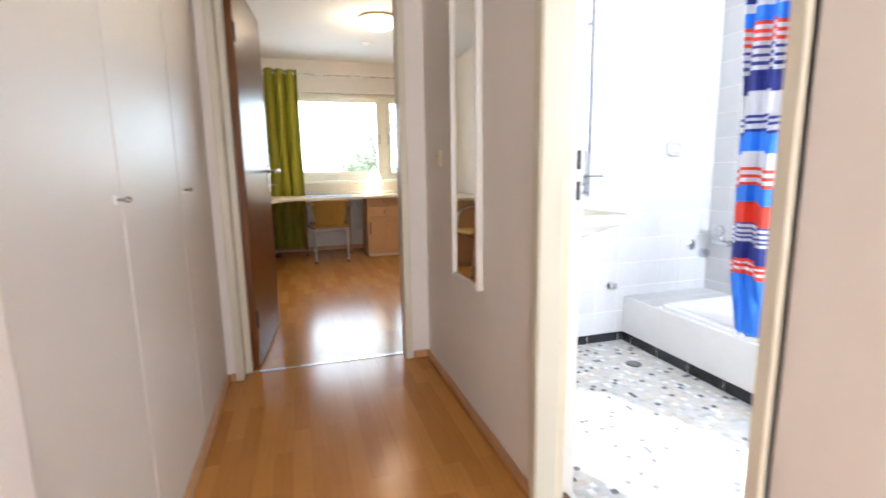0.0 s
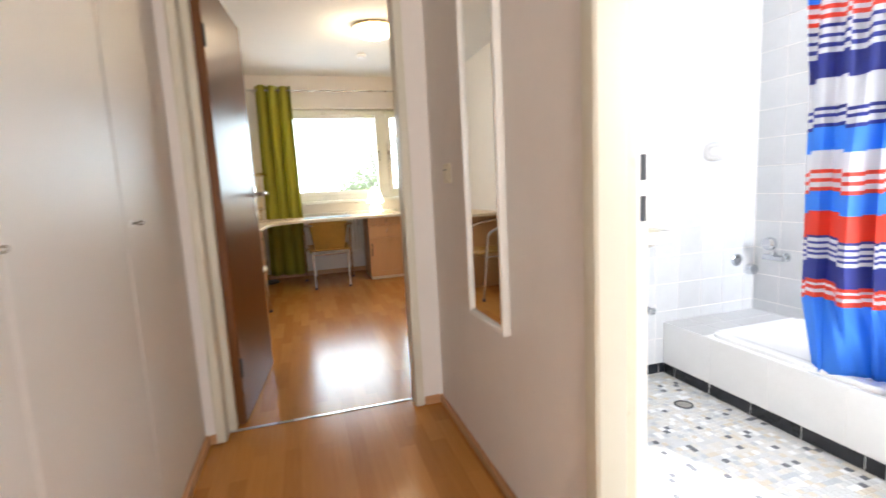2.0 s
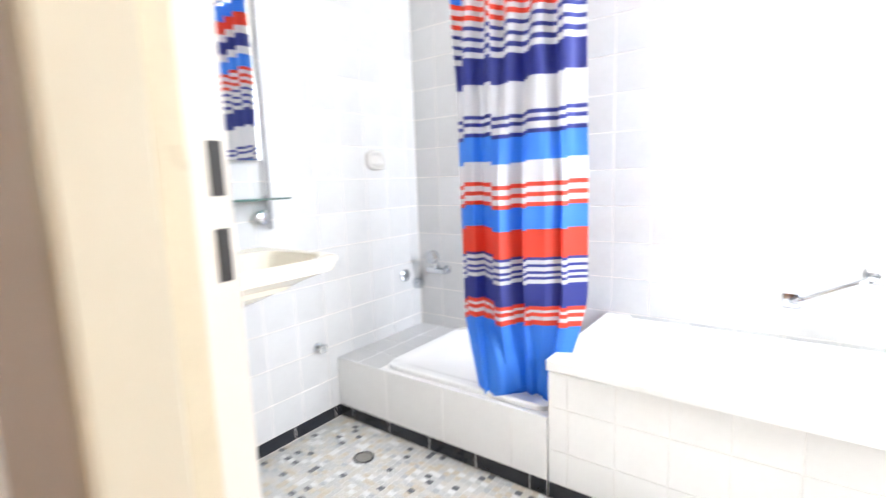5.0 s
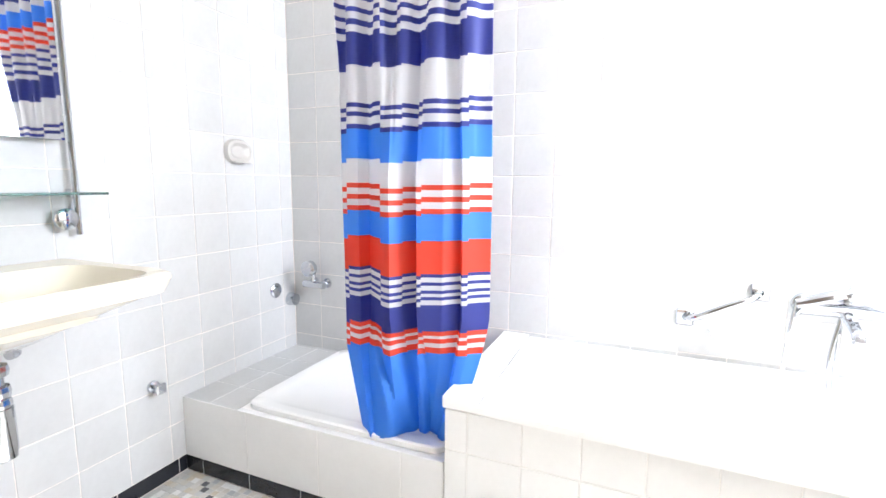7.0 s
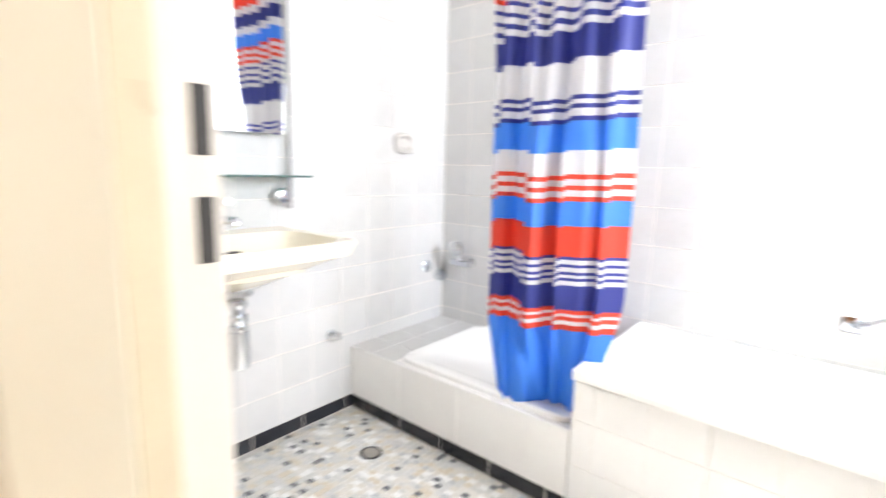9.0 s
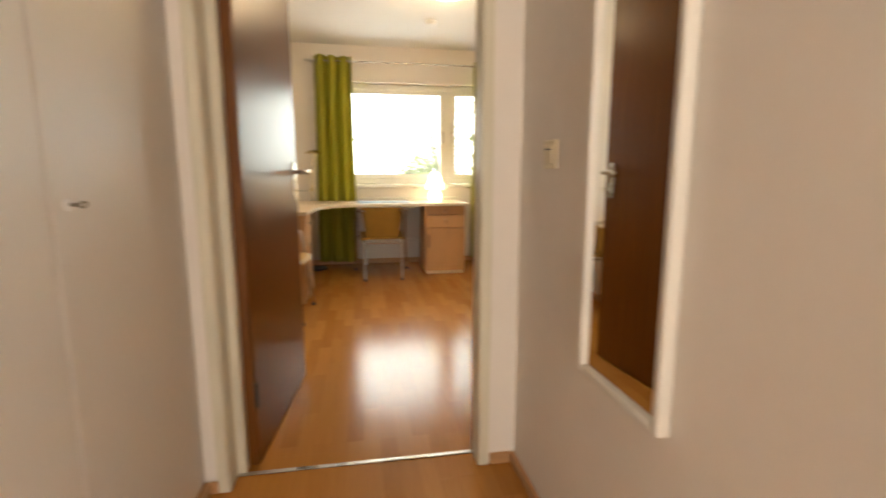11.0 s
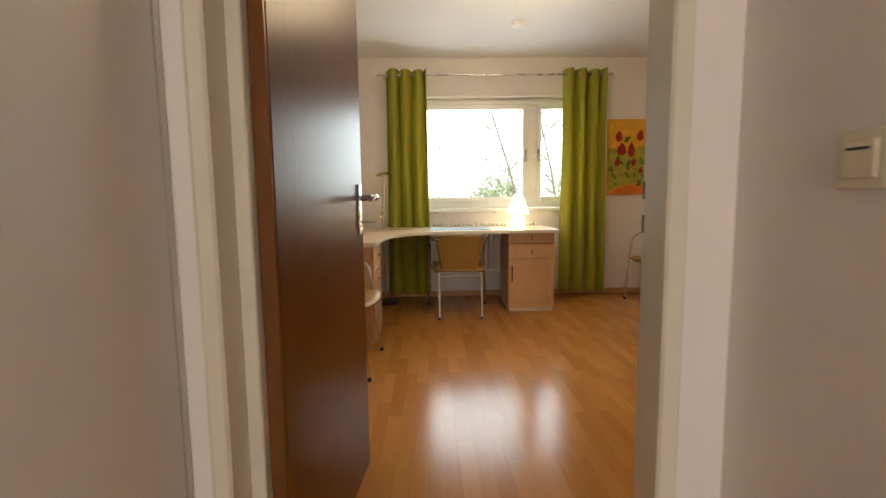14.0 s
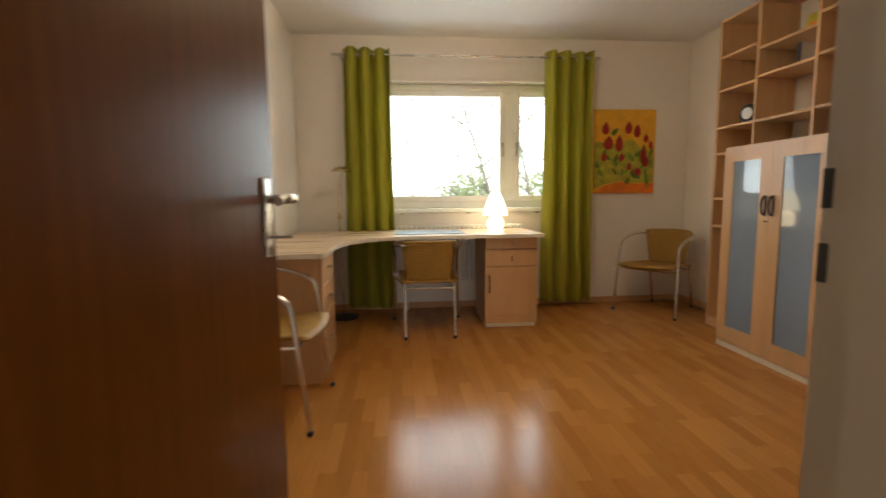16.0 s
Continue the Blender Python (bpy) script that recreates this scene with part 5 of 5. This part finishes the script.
for a, b, hy in ((CY0, ym - 0.0015, ym - 0.030), (ym + 0.0015, CY1, ym + 0.030)):
    d = part("door", boxes((CX0, CX0 + 0.02, a, a + 0.085, 0.040, CZ - 0.004), (CX0, CX0 + 0.02, b - 0.085, b, 0.040, CZ - 0.004),
                           (CX0, CX0 + 0.02, a + 0.085, b - 0.085, 0.040, 0.150), (CX0, CX0 + 0.02, a + 0.085, b - 0.085, CZ - 0.10, CZ - 0.004)), BIRCH, cab)
    part("pane", boxes((CX0 + 0.006, CX0 + 0.011, a + 0.080, b - 0.080, 0.145, CZ - 0.095)), TINTED, d, "blue-grey tinted glass").visible_shadow = False
    part("handle", tube(bmesh.new(), [(CX0 - 0.004 - 0.012 * abs(math.sin(t)) ** 0.5, hy + 0.018 * math.sin(t), 0.985 + 0.058 * math.cos(t)) for t in (2 * math.pi * k / 16 for k in range(17))], 0.006, 8, 1), DARKPLASTIC, d, "dark oval handle", True)
part("lock", boxes((CX0 - 0.003, CX0, ym + 0.006, ym + 0.04, 0.885, 0.893)), DARKPLASTIC, cab, "small dark lock")

ck = thing("clock", "small dark round table clock on the shelf", "clock", pose(3.26, 6.215, 1.575, 0, 0, 12))
part("case", lathe(bmesh.new(), [(0.062, 0.0), (0.066, 0.01), (0.066, 0.04), (0.05, 0.045)], (0, 0, 0.068), 24, "x"), DARKPLASTIC, ck, "", True)
part("dial", lathe(bmesh.new(), [(0.042, -0.002), (0.042, 0.002), (0.01, 0.0021)], (0.0, 0, 0.068), 24, "x"), WHITEPLASTIC, ck, "white dial")
part("foot", boxes((0.0, 0.04, -0.05, 0.05, 0.0005, 0.02), bevel=0.004), DARKPLASTIC, ck)
bk = thing("book", "pale book with a dark blue spine standing on the shelf", "book", pose(3.28, 5.80, 1.875))
part("spine", boxes((0, 0.006, 0, 0.030, 0.0, 0.140), bevel=0.002), material("dark book cloth", (0.02, 0.022, 0.035), 0.6), bk, "dark blue spine")
part("cover", boxes((0.006, 0.150, 0.0, 0.003, 0.0, 0.140), (0.006, 0.150, 0.027, 0.030, 0.0, 0.140)), WHITEPLASTIC, bk, "pale cover boards")
part("pages", boxes((0.006, 0.146, 0.003, 0.027, 0.004, 0.136)), WHITEPLASTIC, bk)
pc = thing("small_picture", "small green and yellow picture leaning on the shelf", "picture", pose(3.40, 5.70, 2.066, 0, 10, 0))
part("board", boxes((0, 0.012, 0, 0.23, 0.0, 0.165), bevel=0.002), YELLOWGREEN, pc)
part("flower", boxes((-0.0015, 0, 0.15, 0.20, 0.02, 0.10)), DEEPORANGE, pc, "orange flower patch")
part("leaf", boxes((-0.0014, 0, 0.02, 0.13, 0.02, 0.07)), LEAFGREEN, pc, "green leaf patch")

# ---- outside the bedroom window ----
structure("ground", boxes((-400, 400, 7.9, 500, -1.2, -0.9)), GRASS, "green lawn outside the window", "ground")
structure("backdrop", boxes((-90, 90, 70, 70.2, -2, 60)), SKYWHITE, "bright white overcast sky", "sky")


def tree(x, y, z, h, lean, seed, leaves):
    t = thing("tree", "bare spring tree with thin branches and few leaves", "tree", pose(x, y, z), group="garden trees")
    rg = random.Random(seed)
    trunk, limbs, tips = bmesh.new(), bmesh.new(), []
    tube(trunk, [(0, 0, 0), (lean * 0.15, 0, h * 0.3), (lean * 0.5, 0, h * 0.62), (lean, 0, h)], 0.055, 10, 4, r_end=0.010)
    for k in range(16):
        v = 0.22 + 0.75 * k / 16
        o = Vector((lean * v ** 1.4, 0, h * v))
        a = rg.uniform(0, 6.28)
        ln = h * rg.uniform(0.22, 0.42) * (1.15 - v * 0.6)
        d = Vector((math.cos(a), math.sin(a) * 0.7, rg.uniform(0.3, 0.9)))
        mid, end = o + d * ln * 0.5 + Vector((0, 0, rg.uniform(0, 0.15))), o + d * ln + Vector((0, 0, ln * 0.12))
        tube(limbs, [o, mid, end], 0.024 * (1.2 - v), 6, 3, r_end=0.005)
        for j in range(5):
            s = o.lerp(end, rg.uniform(0.3, 1.0))
            e = s + Vector((rg.uniform(-1, 1), rg.uniform(-1, 1), rg.uniform(0.0, 1.1))) * ln * 0.38
            tube(limbs, [s, (s + e) / 2 + Vector((0, 0, 0.06)), e], 0.007, 4, 2, r_end=0.003)
            tips += [s.lerp(e, rg.uniform(0.4, 1.05)) for _ in range(leaves)]
    part("trunk", trunk, BARK, t, "", True)
    part("limbs", limbs, BARK, t, "", True)
    crown = bmesh.new()
    for q in tips:
        q = q + Vector((rg.gauss(0, 0.12), rg.gauss(0, 0.12), rg.gauss(0, 0.12)))
        u = Vector((rg.gauss(0, 1), rg.gauss(0, 1), rg.gauss(0, 1))).normalized() * 0.05
        w = u.orthogonal().normalized() * 0.03
        crown.faces.new([crown.verts.new(p) for p in (q - u, q + w, q + u, q - w)])
    part("crown", crown, FOLIAGE, t, "sparse fresh green leaves")


def bush(x, y, z, r, h, seed):
    b = thing("bush", "loose green garden bush", "bush", pose(x, y, z), group="garden bushes")
    rg = random.Random(seed)
    bm, st = bmesh.new(), bmesh.new()
    for k in range(7):
        a = rg.uniform(0, 6.28)
        tube(st, [(0, 0, 0), (math.cos(a) * r * 0.3, math.sin(a) * r * 0.3, h * 0.5), (math.cos(a) * r * 0.6, math.sin(a) * r * 0.6, h * 0.85)], 0.03, 5, 2, r_end=0.008)
    for k in range(1000):
        d = Vector((rg.gauss(0, 1), rg.gauss(0, 1), rg.gauss(0, 1))).normalized() * rg.uniform(0.4, 1.0) ** 0.5 * (0.8 + 0.25 * math.sin(7 * k))
        q = Vector((d.x * r, d.y * r, h * 0.55 + d.z * h * 0.45))
        u = Vector((rg.gauss(0, 1), rg.gauss(0, 1), rg.gauss(0, 1))).normalized() * 0.09
        w = u.orthogonal().normalized() * 0.05
        bm.faces.new([bm.verts.new(p) for p in (q - u, q + w, q + u, q - w)])
    part("stems", st, BARK, b)
    part("foliage", bm, BUSH, b)


tree(3.0, 13.2, -0.9, 5.6, -1.5, 3, 7)
tree(4.3, 15.0, -0.9, 6.5, -1.3, 8, 7)
for i, (x, y, r, h) in enumerate(((2.6, 17.0, 1.1, 2.7), (1.2, 20.0, 0.9, 2.3), (5.2, 18.0, 1.4, 3.2), (-1.8, 22.0, 1.2, 2.4), (3.8, 23, 1.3, 3.4))):
    bush(x, y, -0.9, r, h, 20 + i)


# ---- floor boards, wall tiles, mosaic ----
def shared_box(name, sx, sy, sz, mat, bevel):
    bm = bmesh.new()
    box(bm, 0, sx, 0, sy, 0, sz, bevel=bevel)
    return mesh_of(name, bm, mat)


def piece(name, me, parent, m):
    ob = new(name, me)
    ob.parent = parent
    ob.matrix_basis = m
    return ob


BW, BL = 0.1935, 1.285
board_meshes = {}


def boards(x0, x1, y0, y1, shift):
    col, x = 0, x0
    while x < x1 - 0.01:
        w = min(BW, x1 - x)
        y = y0 - ((col * 0.43 + shift) % 1.0) * BL
        while y < y1 - 0.005:
            a, b = max(y, y0), min(y + BL, y1)
            if b - a > 0.004:
                key = (round(w, 3), round(b - a, 3))
                if key not in board_meshes:
                    board_meshes[key] = shared_box("board", w - 0.0003, b - a - 0.0003, 0.008, LAMINATE, 0.0002)
                piece("board", board_meshes[key], floor, pose(x, a, -0.008))
            y += BL
        x += BW
        col += 1


boards(HX0 - 0.01, HX1 + 0.004, HY0 - 0.5, WY0 + 0.07, 0.2)
boards(RX0, RX1, WY0 + 0.088, RY1, 0.65)

TP = 0.1505  # tile pitch
tile_meshes = {}


def tile_mesh(w, h, mat, key):
    k = (round(w, 3), round(h, 3), key, mat.name)
    if k not in tile_meshes:
        tile_meshes[k] = shared_box(key, w - 0.0028, h - 0.0028, 0.008, mat, 0.0012)
    return tile_meshes[k]


def tiles(parent, m, u0, u1, v0, v1, us, vs, mat=None, name="wall_tile", pu=TP, pv=TP):
    """Tiles over a rectangle of the plane m (u right, v up, out along its z), on a grid through us, vs."""
    def cuts(a, b, s, p):
        k = s + math.floor((a - s) / p) * p
        out = []
        while k < b - 0.004:
            out.append((max(a, k), min(b, k + p)))
            k += p
        return [c for c in out if c[1] - c[0] > 0.008]
    for a, b in cuts(u0, u1, us, pu):
        for c, d in cuts(v0, v1, vs, pv):
            piece(name, tile_mesh(b - a, d - c, mat or BATHTILE, name), parent, m @ pose(a + 0.0014, c + 0.0014, 0))


def plane(origin, right, up):
    r, u = Vector(right), Vector(up)
    m = Matrix((r, u, r.cross(u))).transposed().to_4x4()
    return Matrix.Translation(origin) @ m


scene_walls = {o.name: o for o in scene.objects}
ZT = BZ + 0.060
far, right, near = scene_walls["wall_bath_far"], scene_walls["wall_bath_right"], scene_walls["wall_bath_near"]
left = scene_walls["wall_hall_right"]
step, surround = scene_walls["shower_step"], scene_walls["tub_surround"]
TOP = 2.05
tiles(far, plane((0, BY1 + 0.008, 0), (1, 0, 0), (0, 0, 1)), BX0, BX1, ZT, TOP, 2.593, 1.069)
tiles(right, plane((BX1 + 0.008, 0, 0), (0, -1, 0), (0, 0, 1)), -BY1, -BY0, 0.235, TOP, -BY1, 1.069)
tiles(step, plane((XT + 0.008, 0, 0), (0, -1, 0), (0, 0, 1)), -BY1, -2.083, ZT, 0.258, -BY1 + 0.002, 0.030, WHITETILE, pu=0.3, pv=0.24)
tiles(step, plane((0, 0, 0.2495), (1, 0, 0), (0, 1, 0)), XT, BX1, 2.855, BY1, XT, 2.855, pv=0.1325)
tiles(step, plane((0, 0, 0.2495), (1, 0, 0), (0, 1, 0)), XT, XT + 0.022, 2.083, 2.855, XT, 2.083, WHITETILE, pv=0.3)
tiles(surround, plane((XT + 0.008, 0, 0), (0, -1, 0), (0, 0, 1)), -2.080, -BY0, ZT, 0.421, -1.862, 0.150, WHITETILE)
# black base tiles
BP = 0.222
tiles(far, plane((0, BY1 + 0.008, 0), (1, 0, 0), (0, 0, 1)), BX0, XT + 0.008, BZ, ZT, XT - 0.03, BZ, BLACKTILE, "base_tile", BP, 1.0)
tiles(step, plane((XT + 0.008, 0, 0), (0, -1, 0), (0, 0, 1)), -BY1, -2.083, BZ, ZT, -3.037, BZ, BLACKTILE, "base_tile", BP, 1.0)
tiles(surround, plane((XT + 0.008, 0, 0), (0, -1, 0), (0, 0, 1)), -2.080, -BY0, BZ, ZT, -3.037, BZ, BLACKTILE, "base_tile", BP, 1.0)

# mosaic: the stretch beside the shower step piece by piece, the rest joined
MP = 0.0246
stone = shared_box("mosaic_stone", MP - 0.0016, MP - 0.0016, 0.004, MOSAIC, 0.0006)
verts, faces = [], []
grout = tagged(part("mosaic_grout", boxes((HX1 + 0.12, XT, BY0, BY1, BZ - 0.003, BZ - 0.0012)), GROUT, bath_floor), "")
nx, ny = int((XT - BX0) / MP), int((BY1 - BY0) / MP)
for i in range(nx):
    for j in range(ny):
        x, y = XT - (i + 1) * MP, BY1 - (j + 1) * MP
        if (x + MP / 2 - 2.310) ** 2 + (y + MP / 2 - 2.779) ** 2 < 0.036 ** 2:
            continue
        if i < 17 and 8 <= j < 25:
            piece("mosaic_stone", stone, bath_floor, pose(x, y, BZ - 0.004))
        else:
            k, w, z1, z0 = len(verts), MP - 0.0016, BZ, BZ - 0.003
            verts += [(x, y, z1), (x + w, y, z1), (x + w, y + w, z1), (x, y + w, z1), (x, y, z0), (x + w, y, z0), (x + w, y + w, z0), (x, y + w, z0)]
            faces += [(k, k + 1, k + 2, k + 3), (k, k + 4, k + 5, k + 1), (k + 1, k + 5, k + 6, k + 2), (k + 2, k + 6, k + 7, k + 3), (k + 3, k + 7, k + 4, k)]
me = bpy.data.meshes.new("mosaic_field")
me.from_pydata(verts, [], faces)
me.materials.append(MOSAIC_JOINED)
tagged(new("mosaic_field", me), "small grey, beige, white and black mosaic floor stones", "mosaic tiles", kind="stuff")
